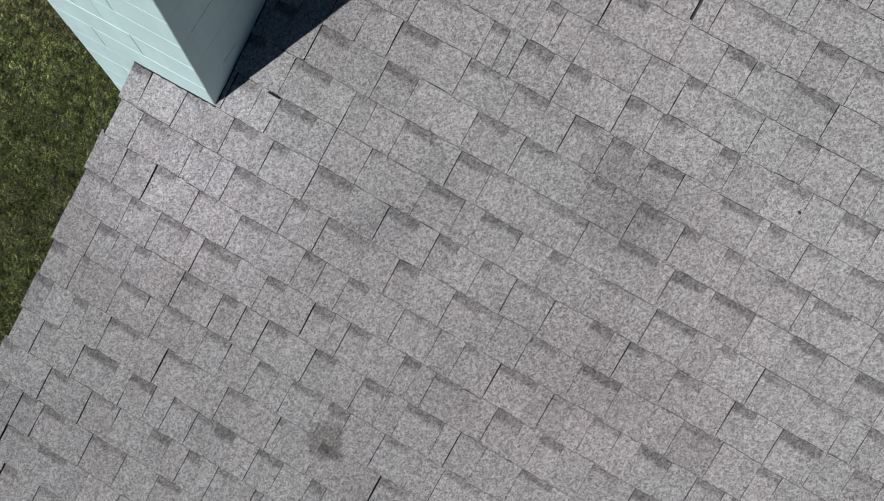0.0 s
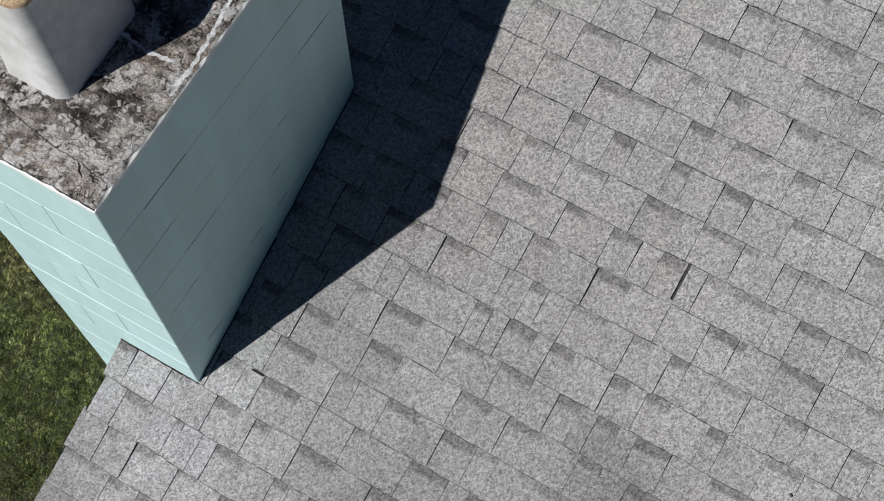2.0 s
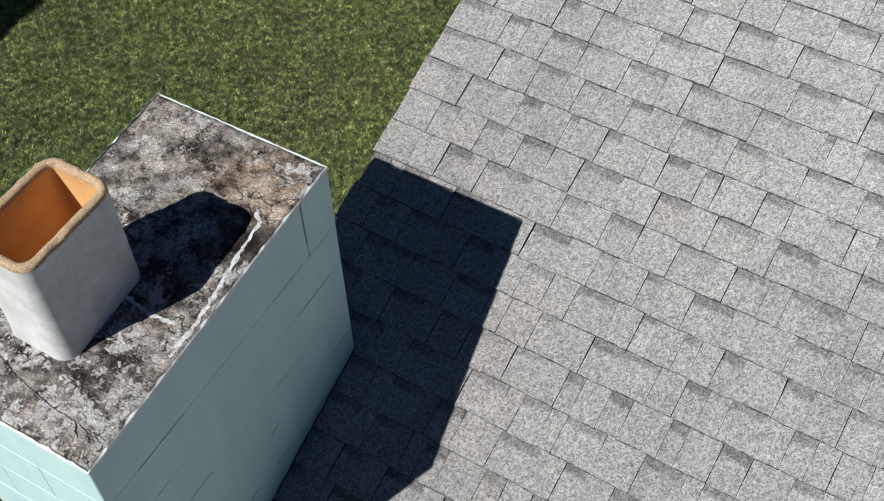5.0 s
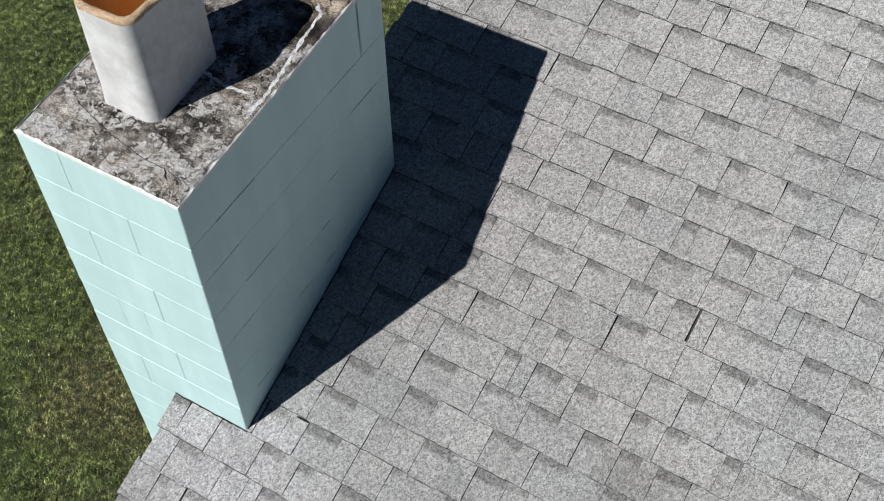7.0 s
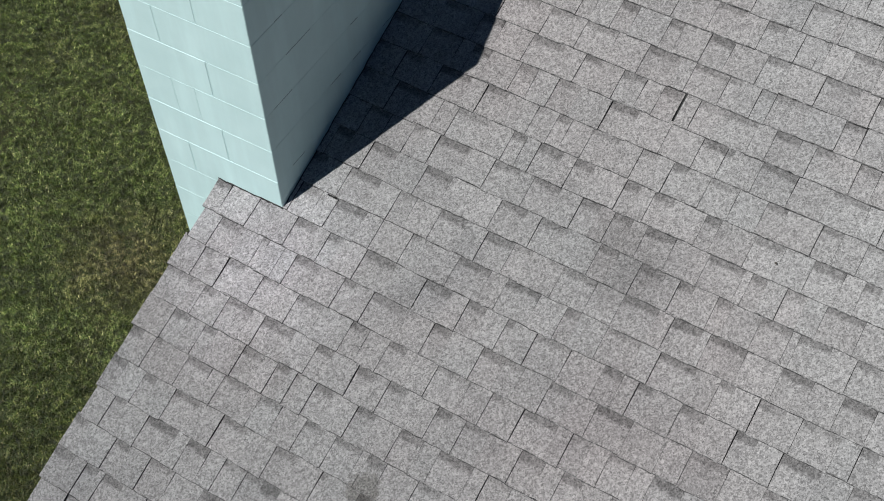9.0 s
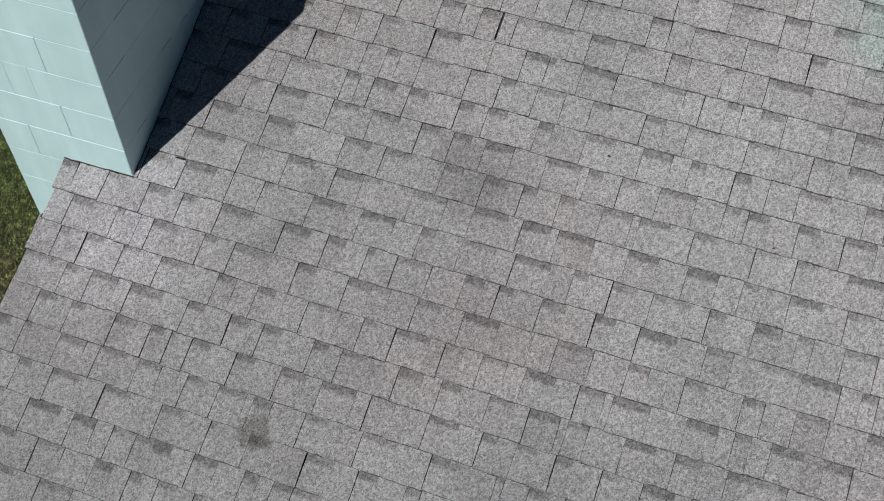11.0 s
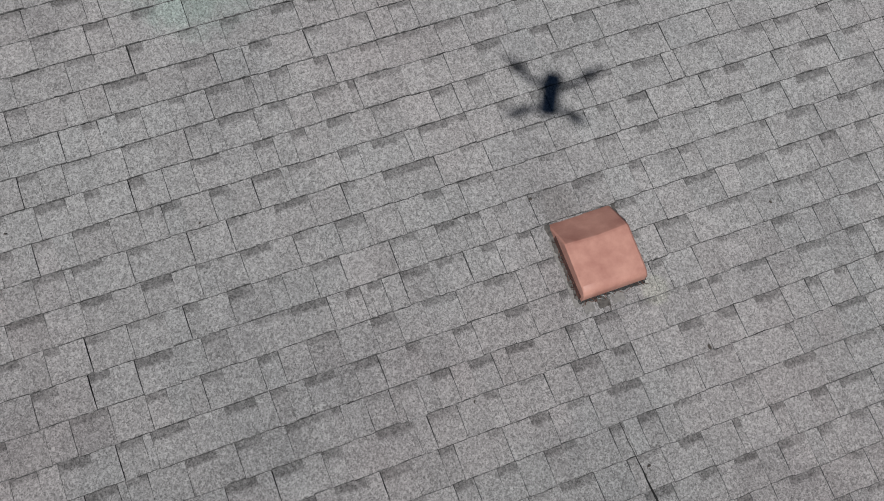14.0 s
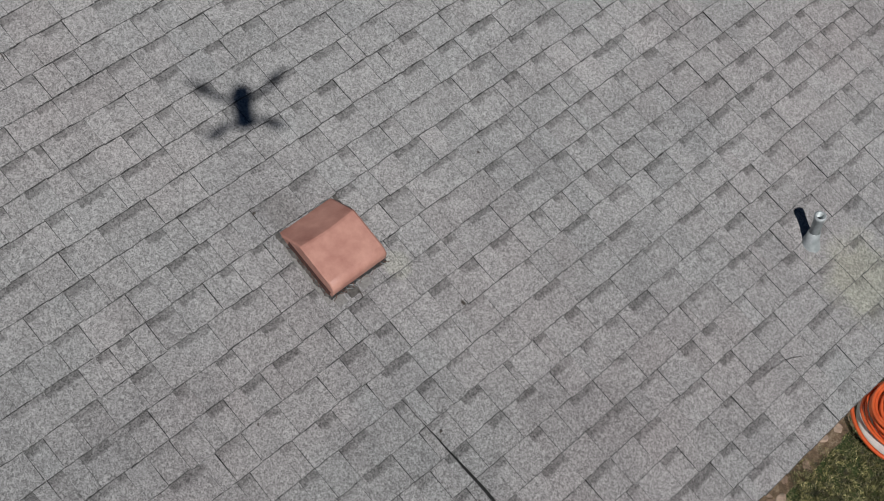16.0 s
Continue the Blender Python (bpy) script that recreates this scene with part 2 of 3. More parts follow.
DRONE_GREY = plain("dark_grey_plastic", (0.05, 0.05, 0.055), (0.07, 0.07, 0.075), 20.0, 0.5)


def soil_material():
    n = Nodes("lawn_thatch", 0.95).world_coords()
    a = n.ramp(n.noise(45.0, 8, 0.7), [(0.3, (0.010, 0.016, 0.005)), (0.5, (0.040, 0.058, 0.014)), (0.72, (0.115, 0.14, 0.045))])
    patch = n.ramp(n.noise(0.9, 4), [(0.5, 0.0), (0.7, 0.6)])
    n.colour(colour_mix(n, patch, a, (0.07, 0.05, 0.025)))
    n.bump(n.noise(60.0, 6), 1.0, 0.03)
    return n.mat


def blade_material():
    n = Nodes("grass_blades", 0.55).world_coords()
    r = n.tree.nodes.new("ShaderNodeNewGeometry").outputs["Random Per Island"]
    a = n.ramp(r, [(0.0, (0.026, 0.046, 0.010)), (0.4, (0.078, 0.118, 0.024)), (0.75, (0.155, 0.200, 0.046)), (0.93, (0.27, 0.29, 0.10)), (1.0, (0.44, 0.42, 0.22))])
    dry = n.ramp(n.noise(0.75, 4, 0.6), [(0.50, 0.0), (0.70, 0.6)])
    straw = n.ramp(r, [(0.0, (0.06, 0.042, 0.02)), (0.6, (0.19, 0.14, 0.06)), (1.0, (0.42, 0.35, 0.2))])
    col = colour_mix(n, dry, a, straw)
    col = colour_mix(n, n.math("MULTIPLY", spot(n, -2.45, 0.85, 0.6, 0.7), 0.55), col, straw)
    col = tint(n, spot(n, -1.6, -0.9, 1.5, 0.8), col, (0.62, 0.56, 0.55))
    col = colour_mix(n, n.math("MULTIPLY", spot(n, 6.6, -1.75, 1.1, 0.6), 0.6), col, straw)
    col = colour_mix(n, 1.0, col, n.ramp(n.noise(19.0, 6, 0.75), [(0.37, 0.2), (0.5, 0.85), (0.62, 2.2)]), "MULTIPLY")
    col = colour_mix(n, 1.0, col, n.ramp(n.noise(2.2, 3, 0.6), [(0.3, 0.75), (0.7, 1.2)]), "MULTIPLY")
    n.colour(col)
    return n.mat


SOIL, BLADES = soil_material(), blade_material()


# ---- mesh helpers ----
def part(name, bm, material, parent=None, label="", smooth=False):
    """Links a bmesh as one mesh object, under a thing or a part if one is given."""
    me = bpy.data.meshes.new(name)
    bmesh.ops.recalc_face_normals(bm, faces=bm.faces)
    bm.to_mesh(me)
    bm.free()
    for m in material if isinstance(material, (list, tuple)) else [material]:
        me.materials.append(m)
    if smooth:
        me.shade_smooth()
    ob = new(name, me)
    ob.parent = parent
    return tagged(ob, label)


def thing(name, label, category, group="", kind="", at=(0, 0, 0)):
    ob = new(name)
    ob.location = at
    ob.empty_display_size = 0.1
    return tagged(ob, label, category, group, kind)


def box(x0, x1, y0, y1, z0, z1, bevel=0.0, bm=None):
    own = bm is None
    b = bmesh.new()
    bmesh.ops.create_cube(b, size=1, matrix=Matrix.LocRotScale(((x0 + x1) / 2, (y0 + y1) / 2, (z0 + z1) / 2), None, (x1 - x0, y1 - y0, z1 - z0)))
    if bevel:
        bmesh.ops.bevel(b, geom=b.edges[:], offset=bevel, segments=2, affect="EDGES", profile=0.6)
    if own:
        return b
    me = bpy.data.meshes.new("tmp")
    b.to_mesh(me)
    bm.from_mesh(me)
    bpy.data.meshes.remove(me)
    b.free()
    return bm


def rounded_loop(w, d, r, z, steps=6, wobble=0.0, seed=0):
    rng = random.Random(seed)
    out = []
    for k, (cx, cy) in enumerate(((w / 2 - r, d / 2 - r), (-w / 2 + r, d / 2 - r), (-w / 2 + r, -d / 2 + r), (w / 2 - r, -d / 2 + r))):
        for i in range(steps + 1):
            a = math.pi / 2 * (k + i / steps)
            out.append((cx + r * math.cos(a), cy + r * math.sin(a), z + rng.uniform(-wobble, wobble)))
    return out


def lofted(loops, cap_first=False, cap_last=False, mats=None):
    """A skin through closed loops of equal length. mats: a material index for each band."""
    bm = bmesh.new()
    rings = [[bm.verts.new(p) for p in loop] for loop in loops]
    for b, (lo, hi) in enumerate(zip(rings, rings[1:])):
        for i in range(len(lo)):
            f = bm.faces.new((lo[i - 1], lo[i], hi[i], hi[i - 1]))
            f.material_index = mats[b] if mats else 0
            f.smooth = True
    if cap_first:
        bm.faces.new(rings[0])
    if cap_last:
        bm.faces.new(rings[-1])
    return bm


def tube(points, radius, sides=8, closed=False):
    """A round tube along points."""
    pts = [Vector(p) for p in points]
    loops = []
    for i, p in enumerate(pts):
        a = pts[i - 1] if i or closed else p
        b = pts[(i + 1) % len(pts)] if i + 1 < len(pts) or closed else p
        d = (b - a).normalized()
        side = d.cross(Vector((0.13, 0.21, 1))).normalized()
        up = side.cross(d)
        loops.append([p + radius * (math.cos(2 * math.pi * k / sides) * side + math.sin(2 * math.pi * k / sides) * up) for k in range(sides)])
    if closed:
        loops.append(loops[0])
    return lofted(loops, not closed, not closed)


# The roof's own frame: x along the courses, y up the slope, z off the surface.
ROOF = Matrix.Rotation(SLOPE, 4, "X")


def on_roof(x, y, off=0.0):
    """A pose on the roof at plan place x, y, turned with the roof."""
    return Matrix.Translation((x, y, y * TAN)) @ Matrix.Rotation(SLOPE, 4, "X") @ Matrix.Translation((0, 0, off))


# ---- ground ----
bm = bmesh.new()
bmesh.ops.create_grid(bm, x_segments=60, y_segments=60, size=400, matrix=Matrix.Translation((0, 0, GROUND)))
ground = part("ground", bm, SOIL)
tagged(ground, "mown lawn ground with dry brown patches", "ground", kind="structure")


def make_grass():
    rng = np.random.default_rng(4)

    def field(x0, x1, y0, y1, count):
        return np.stack([rng.uniform(x0, x1, count), rng.uniform(y0, y1, count)], 1)

    # thick on the stretch past the gable and by the hose reel, sparse on the rest of the lawn
    near = field(-6.6, -1.0, -2.6, 8.3, 2300000)
    x, y = near[:, 0], near[:, 1]
    edge = np.abs(rng.normal(0, 0.35, len(near)))
    near = near[(y < 0.2 + 3 * edge - 6.5 * (x + 1.4)) & (y > -2.6 - edge - 1.1 * (x + 1.0)) & (y < 8.0 + 0.57 * x)]
    p = np.concatenate([near, field(5.2, 7.7, -2.7, -1.45, 100000), field(-7.0, 10.5, -7.0, 8.0, 200000)])
    keep = ~((p[:, 0] > -0.7) & (p[:, 1] > 0.0) & (p[:, 1] < 1.15) & (p[:, 0] < 0.05))
    keep &= ~((p[:, 0] > 0.02) & (p[:, 1] > -1.66 + 0.16 * np.sin(p[:, 0] * 7 + 2 * np.sin(p[:, 0] * 17)) * rng.uniform(0, 1, len(p))))
    # tufts and thin places
    tuft = np.sin(p[:, 0] * 23 + 2 * np.sin(p[:, 1] * 9)) + np.sin(p[:, 1] * 27 + 2 * np.sin(p[:, 0] * 11)) + np.sin((p[:, 0] + p[:, 1]) * 6.1)
    keep &= rng.uniform(-3.6, -0.6, len(p)) < tuft
    # clumps a few centimetres wide, some tall and some thin
    cells = rng.uniform(0, 1, (701, 601))
    gx, gy = (p[:, 0] + 7.0) / 0.042, (p[:, 1] + 7.0) / 0.042
    ix, iy = gx.astype(int), gy.astype(int)
    fx, fy = gx - ix, gy - iy

    def clump_at(i, j):
        return cells[i % 701, j % 601]

    clump = (clump_at(ix, iy) * (1 - fx) + clump_at(ix + 1, iy) * fx) * (1 - fy) + (clump_at(ix, iy + 1) * (1 - fx) + clump_at(ix + 1, iy + 1) * fx) * fy
    keep &= clump > rng.uniform(0.0, 0.5, len(p))
    p, clump = p[keep], clump[keep]
    k = len(p)
    a, lean = rng.uniform(0, 2 * np.pi, k), rng.uniform(0.004, 0.030, k)
    h, w = rng.uniform(0.4, 1.0, k) * (0.004 + 0.036 * clump), rng.uniform(0.0011, 0.0026, k)
    d = np.stack([np.cos(a), np.sin(a)], 1)
    s = np.stack([-d[:, 1], d[:, 0]], 1) * w[:, None]
    base = np.full(k, GROUND)
    v = np.empty((k, 5, 3))
    v[:, 0, :2], v[:, 0, 2] = p - s, base
    v[:, 1, :2], v[:, 1, 2] = p + s, base
    mid = p + d * (lean * 0.35)[:, None]
    v[:, 2, :2], v[:, 2, 2] = mid + s * 0.8, base + h * 0.65
    v[:, 3, :2], v[:, 3, 2] = mid - s * 0.8, base + h * 0.65
    v[:, 4, :2], v[:, 4, 2] = p + d * lean[:, None], base + h
    o = np.arange(k)[:, None] * 5
    loops = np.concatenate([o + [0, 1, 2, 3], o + [3, 2, 4]], 1).ravel()
    starts = (np.arange(k)[:, None] * 7 + [0, 4]).ravel()
    totals = np.tile([4, 3], k)
    me = bpy.data.meshes.new("grass")
    me.vertices.add(k * 5)
    me.vertices.foreach_set("co", v.ravel())
    me.loops.add(len(loops))
    me.loops.foreach_set("vertex_index", loops)
    me.polygons.add(2 * k)
    me.polygons.foreach_set("loop_start", starts)
    me.polygons.foreach_set("loop_total", totals)
    me.update()
    me.validate()
    me.materials.append(BLADES)
    tagged(new("grass", me), "short green lawn grass with dry straw patches", "grass", kind="stuff")


make_grass()

# ---- house under the roof ----
RAKE, EAVE, RIDGE, END = -0.315, -1.962, 5.2, 10.0
WALL = plain("mint_wall_paint", (0.50, 0.63, 0.6), (0.56, 0.69, 0.66), 4.0, 0.7)


def wall_mesh(pts, thick):
    """A wall from a plan-free outline of points and a thickness vector."""
    bm = bmesh.new()
    a = [bm.verts.new(p) for p in pts]
    b = [bm.verts.new(Vector(p) + Vector(thick)) for p in pts]
    bm.faces.new(a)
    bm.faces.new(b)
    for i in range(len(a)):
        bm.faces.new((a[i - 1], a[i], b[i], b[i - 1]))
    return bm


FRONT, BACK = -1.32, 11.72
ridge_z = RIDGE * TAN


def under(y):
    return (RIDGE - abs(y - RIDGE)) * TAN - 0.17


def gable(x):
    return [(x, FRONT, GROUND), (x, BACK, GROUND), (x, BACK, under(BACK)), (x, RIDGE, under(RIDGE)), (x, FRONT, under(FRONT))]


tagged(part("wall_west", wall_mesh(gable(-0.02), (0.2, 0, 0)), WALL), "mint painted gable wall below the roof", "wall", kind="structure")
tagged(part("wall_east", wall_mesh(gable(9.6), (0.2, 0, 0)), WALL), "mint painted gable wall of the house", "wall", kind="structure")
for nm, y in (("wall_south", FRONT), ("wall_north", BACK - 0.2)):
    z1 = under(FRONT)
    tagged(part(nm, box(0.18, 9.6, y, y + 0.2, GROUND, z1), WALL), "mint painted house wall under the eave", "wall", kind="structure")

# unseen wall added past the lawn to throw shade onto the grass
tagged(part("shade_wall", box(-7.05, -6.85, -6.0, 9.0, GROUND, GROUND + 2.2), WALL), "unseen plain wall added to shade the lawn", "wall", kind="structure")

# ---- roof ----
roof_v0, roof_v1 = EAVE / COS, RIDGE / COS
roof = part("roof", box(RAKE + 0.012, END, roof_v0 + 0.012, roof_v1, -0.12, -0.004), BITUMEN)
roof.matrix_world = ROOF
tagged(roof, "weathered grey asphalt shingle roof slope", "roof", kind="structure")
back = part("roof_back", wall_mesh([(RAKE, RIDGE, ridge_z), (END, RIDGE, ridge_z), (END, BACK + 0.6, ridge_z - (BACK + 0.6 - RIDGE) * TAN), (RAKE, BACK + 0.6, ridge_z - (BACK + 0.6 - RIDGE) * TAN)], (0, 0, -0.12)), GRANULES)
tagged(back, "grey asphalt shingle slope behind the ridge", "roof", kind="structure")
fascia = part("eave_trim", box(RAKE + 0.02, END, roof_v0 + 0.02, roof_v0 + 0.045, -0.24, -0.121), TRIM_WHITE)
fascia.matrix_world = ROOF
tagged(fascia, "white painted fascia board along the eave", "trim", kind="structure")
rake = part("rake_trim", box(RAKE + 0.018, RAKE + 0.04, roof_v0 + 0.05, roof_v1, -0.26, -0.121), TRIM_WHITE)
rake.matrix_world = ROOF
tagged(rake, "white painted rake board along the gable", "trim", kind="structure")

# ---- chimney ----
CW, CL, CTOP = 0.626, 1.092, 1.310
TOP_RISE = 0.068
LEAN = Matrix.Rotation(radians(0.55), 4, 'Z') @ Matrix.Rotation(radians(-0.5), 4, 'Y')
COURSE = 0.19


def build_chimney():
    ch = thing("chimney", "mint painted concrete block chimney with a bare mortar top", "chimney")
    ch.matrix_world = LEAN @ Matrix.Translation((-CW / 2, CL / 2, GROUND))
    inv = Matrix.Translation((CW / 2, -CL / 2, -GROUND))

    def add(name, bm, mat, label="", parent=ch, smooth=False):
        bm.transform(inv)
        return part(name, bm, mat, parent, label, smooth)

    e = 0.0014
    add("mortar_core", box(-CW + e, -e, e, CL - e, GROUND, CTOP - 0.004), JOINT, "painted mortar joints")
    rng = random.Random(11)

    def soften(b, where):
        """Breaks the edges that show: the beds of the long sides, and all round the outer face of the ends."""
        ends = [v.co.y for v in b.verts]
        face = min(ends) if where == "front" else max(ends)
        if where == "side":
            edges = [g for g in b.edges if abs((g.verts[0].co - g.verts[1].co).y) > 0.03]
        else:
            edges = [g for g in b.edges if all(abs(v.co.y - face) < 1e-4 for v in g.verts)]
        bmesh.ops.bevel(b, geom=edges, offset=0.0006 if where == "side" else 0.0028, segments=1, affect="EDGES")

    shapes = {}
    row, z1 = 0, CTOP
    while z1 > GROUND + 0.02:
        z0 = max(z1 - COURSE, GROUND)
        j = 0.0011
        t = 0.15
        odd = row % 2
        cut = CW * (0.27 if odd == 0 else 0.61)
        runs = []
        for y0, y1 in ((0, t), (CL - t, CL)):
            runs += [(-CW, -CW + cut - j, y0, y1), (-CW + cut + j, 0, y0, y1)]
        if row == 4:
            runs[1:2] = [(-CW + cut + j, -CW * 0.55, 0, t), (-CW * 0.55 + 2 * j, 0, 0, t)]
        ys = [t, t + 0.40, t + 0.80, CL - t] if odd == 0 else [t, t + 0.2, t + 0.6, CL - t]
        for x0, x1 in ((-CW, -CW + t), (-t, 0)):
            runs += [(x0, x1, a, b) for a, b in zip(ys, ys[1:]) if b - a > 0.03]
        for x0, x1, y0, y1 in runs:
            side = y1 - y0 > 0.001 and y0 > 0.01 and y1 < CL - 0.01
            o = 0.0 if side else rng.uniform(-0.0007, 0.0007)
            where = "side" if side else "front" if y0 < 0.01 else "back"
            key = (where, round(x1 - x0, 3), round(y1 - y0, 3), round(z1 - z0, 3))
            if side:
                y0, y1 = y0 - 0.0002, y1 + 0.0002
            c = Vector(((x0 + x1) / 2 + o, (y0 + y1) / 2 + o, (z0 + z1) / 2))
            if row == 0:
                b = box(x0, x1, y0, y1, z0 + j, z1 + 0.002)
                for v in b.verts:
                    if v.co.z > z1:
                        v.co.z += TOP_RISE * v.co.y / CL
                soften(b, where)
                add("block", b, PAINT)
                continue
            if key not in shapes:
                dx, dy, dz = (key[1] / 2, key[2] / 2, key[3] / 2 - (0.0003 if side else j))
                b = box(-dx, dx, -dy, dy, -dz, dz, 0.0)
                soften(b, where)
                ob = part("block", b, PAINT, ch)
                shapes[key] = ob.data
            else:
                ob = new("block", shapes[key])
                ob.parent = ch
            ob.location = inv @ c
        z1 -= COURSE
        row += 1

    def crown_z(x, y):
        p = Vector((x * 9, y * 9, 0.3))
        return CTOP + 0.010 + TOP_RISE * y / CL + 0.008 * noise.noise(p) + 0.004 * noise.noise(p * 4)

    # bare mortar crown, uneven and slightly higher at the back
    bm = bmesh.new()
    nx, ny = 60, 100
    grid = []
    for i in range(nx + 1):
        line = []
        for k in range(ny + 1):
            x, y = -CW * (1 - i / nx), CL * k / ny
            edge = min(i, nx - i, (ny - k), k)
            p = Vector((x * 9, y * 9, 0.3))
            z = crown_z(x, y)
            if edge == 0:
                z = CTOP + 0.004 + TOP_RISE * y / CL + 0.004 * noise.noise(p * 3)
            jx = 0.004 * noise.noise(Vector((y * 30, 5, 1))) if i in (0, nx) else 0
            line.append(bm.verts.new((x + jx - (0.004 if i == nx else -0.004 if i == 0 else 0), y + (0.004 if k == 0 else -0.004 if k == ny else 0), z)))
        grid.append(line)
    for i in range(nx):
        for k in range(ny):
            bm.faces.new((grid[i][k], grid[i + 1][k], grid[i + 1][k + 1], grid[i][k + 1]))
    edges = [e for e in bm.edges if e.is_boundary]
    ext = bmesh.ops.extrude_edge_only(bm, edges=edges)
    for v in [g for g in ext["geom"] if isinstance(g, bmesh.types.BMVert)]:
        v.co.z = CTOP - 0.03
    add("crown", bm, CROWN, "crumbling lichen-stained mortar top", smooth=True)

    # ragged white paint lip round the crown
    def lip(name, a, b, count, seed):
        r = random.Random(seed)
        bm2 = bmesh.new()
        a, b = Vector(a), Vector(b)
        d = (b - a).normalized()
        side = Vector((-d.y, d.x, 0))
        top, low, inn = [], [], []
        for q in range(count + 1):
            p = a.lerp(b, q / count)
            wv = 0.001 + 0.012 * max(0, noise.noise(Vector((q * 0.35, seed, 0)))) + r.uniform(0, 0.002)
            out = side * -0.0018
            top.append(bm2.verts.new(p + out * 0.6 + Vector((0, 0, 0.002 + r.uniform(0, 0.003)))))
            low.append(bm2.verts.new(p + out + Vector((0, 0, -0.005 - r.uniform(0, 0.005)))))
            inn.append(bm2.verts.new(p + side * wv + Vector((0, 0, 0.008 if q not in (0, count) else 0.004))))
        for q in range(count):
            bm2.faces.new((low[q], low[q + 1], top[q + 1], top[q]))
            bm2.faces.new((top[q], top[q + 1], inn[q + 1], inn[q]))
        add(name, bm2, LIP, "ragged edge of paint")

    zf, zb = CTOP + 0.004, CTOP + 0.004 + TOP_RISE
    lip("paint_lip", (-CW, 0, zf), (0, 0, zf), 46, 1)
    lip("paint_lip", (0, 0, zf), (0, CL, zb), 80, 2)
    lip("paint_lip", (0, CL, zb), (-CW, CL, zb), 46, 3)
    lip("paint_lip", (-CW, CL, zb), (-CW, 0, zf), 80, 4)

    def strip(name, pts, half, mat, label, seed, lift=0.0009):
        """A ragged strip that lies on the crown along points."""
        r = random.Random(seed)
        bm3 = bmesh.new()
        prev = None
        fine = []
        for (ax, ay), (bx, by) in zip(pts, pts[1:]):
            k = max(2, int(math.hypot(bx - ax, by - ay) / 0.005))
            fine += [(ax + (bx - ax) * q / k, ay + (by - ay) * q / k) for q in range(k)]
        fine.append(pts[-1])
        for q, (x, y) in enumerate(fine):
            a, b = fine[max(q - 1, 0)], fine[min(q + 1, len(fine) - 1)]
            d = Vector((b[0] - a[0], b[1] - a[1], 0)).normalized()
            side = Vector((-d.y, d.x, 0))
            c = Vector((x, y, 0)) + side * 0.006 * noise.noise(Vector((q * 0.3, seed, 0)))
            ends = min(1, (q + 1) / 4, (len(fine) - q) / 4)
            row3 = []
            for m in (-1, 0, 1):
                w = half * ends * (0.3 + 1.2 * abs(noise.noise(Vector((q * 0.12, seed * 3, m)))) + 0.8 * abs(noise.noise(Vector((q * 0.45, seed * 5, m)))))
                v = c + side * w * m
                v.x = min(max(v.x, -CW + 0.012), -0.010)
                row3.append(bm3.verts.new((v.x, v.y, crown_z(v.x, v.y) + lift * (1.0 if m == 0 else 0.45))))
            if prev:
                for m in (0, 1):
                    bm3.faces.new((prev[m], row3[m], row3[m + 1], prev[m + 1]))
            prev = row3
        add(name, bm3, mat, label)

    # short stretches of the bed joints that the paint has not filled
    r1 = random.Random(31)
    for q in range(22):
        zz = CTOP - COURSE * (1 + q % 8) + r1.uniform(-0.002, 0.002)
        ya, long = r1.uniform(0.03, CL - 0.2), r1.uniform(0.03, 0.16)
        g = box(-0.004, 0.0006, ya, ya + long, zz - 0.0016, zz + 0.0016)
        add("open_joint", g, OPEN_JOINT, "dark open mortar joint")
    # dark gap where the shingles meet the chimney
    for a, b in (((-0.335, -0.003), (0.003, -0.003)), ((0.003, -0.003), (0.003, CL))):
        pts = [(a[0] + (b[0] - a[0]) * q / 40, a[1] + (b[1] - a[1]) * q / 40) for q in range(41)]
        r0 = random.Random(5)
        add("base_gap", tube([(x + r0.uniform(-0.002, 0.002), y + r0.uniform(-0.002, 0.002), y * TAN + 0.009 + r0.uniform(-0.003, 0.002)) for x, y in pts], 0.0026 if b[1] < 0 else 0.002, 6), DARK_HOLE, "dark gap at the shingles")
    strip("lime_streak", [(-0.095, 0.868), (-0.058, 0.831), (-0.048, 0.705), (-0.028, 0.575), (-0.022, 0.45), (-0.02, 0.36)], 0.009, WHITE_SEAL, "white lime bloom", 1)
    strip("lime_streak", [(-0.25, 0.455), (-0.144, 0.444), (-0.05, 0.452)], 0.008, WHITE_SEAL, "white lime bloom", 2)
    strip("crack", [(-0.533, 0.181), (-0.335, 0.119), (-0.203, 0.099), (-0.118, 0.093)], 0.0018, DARK_HOLE, "dark crack in the mortar", 3, 0.003)
    strip("crack", [(-0.118, 0.093), (-0.084, 0.059)], 0.004, DARK_HOLE, "dark crack in the mortar", 4, 0.003)
    strip("crack", [(-0.118, 0.093), (-0.026, 0.077)], 0.0014, DARK_HOLE, "dark crack in the mortar", 5, 0.003)


build_chimney()


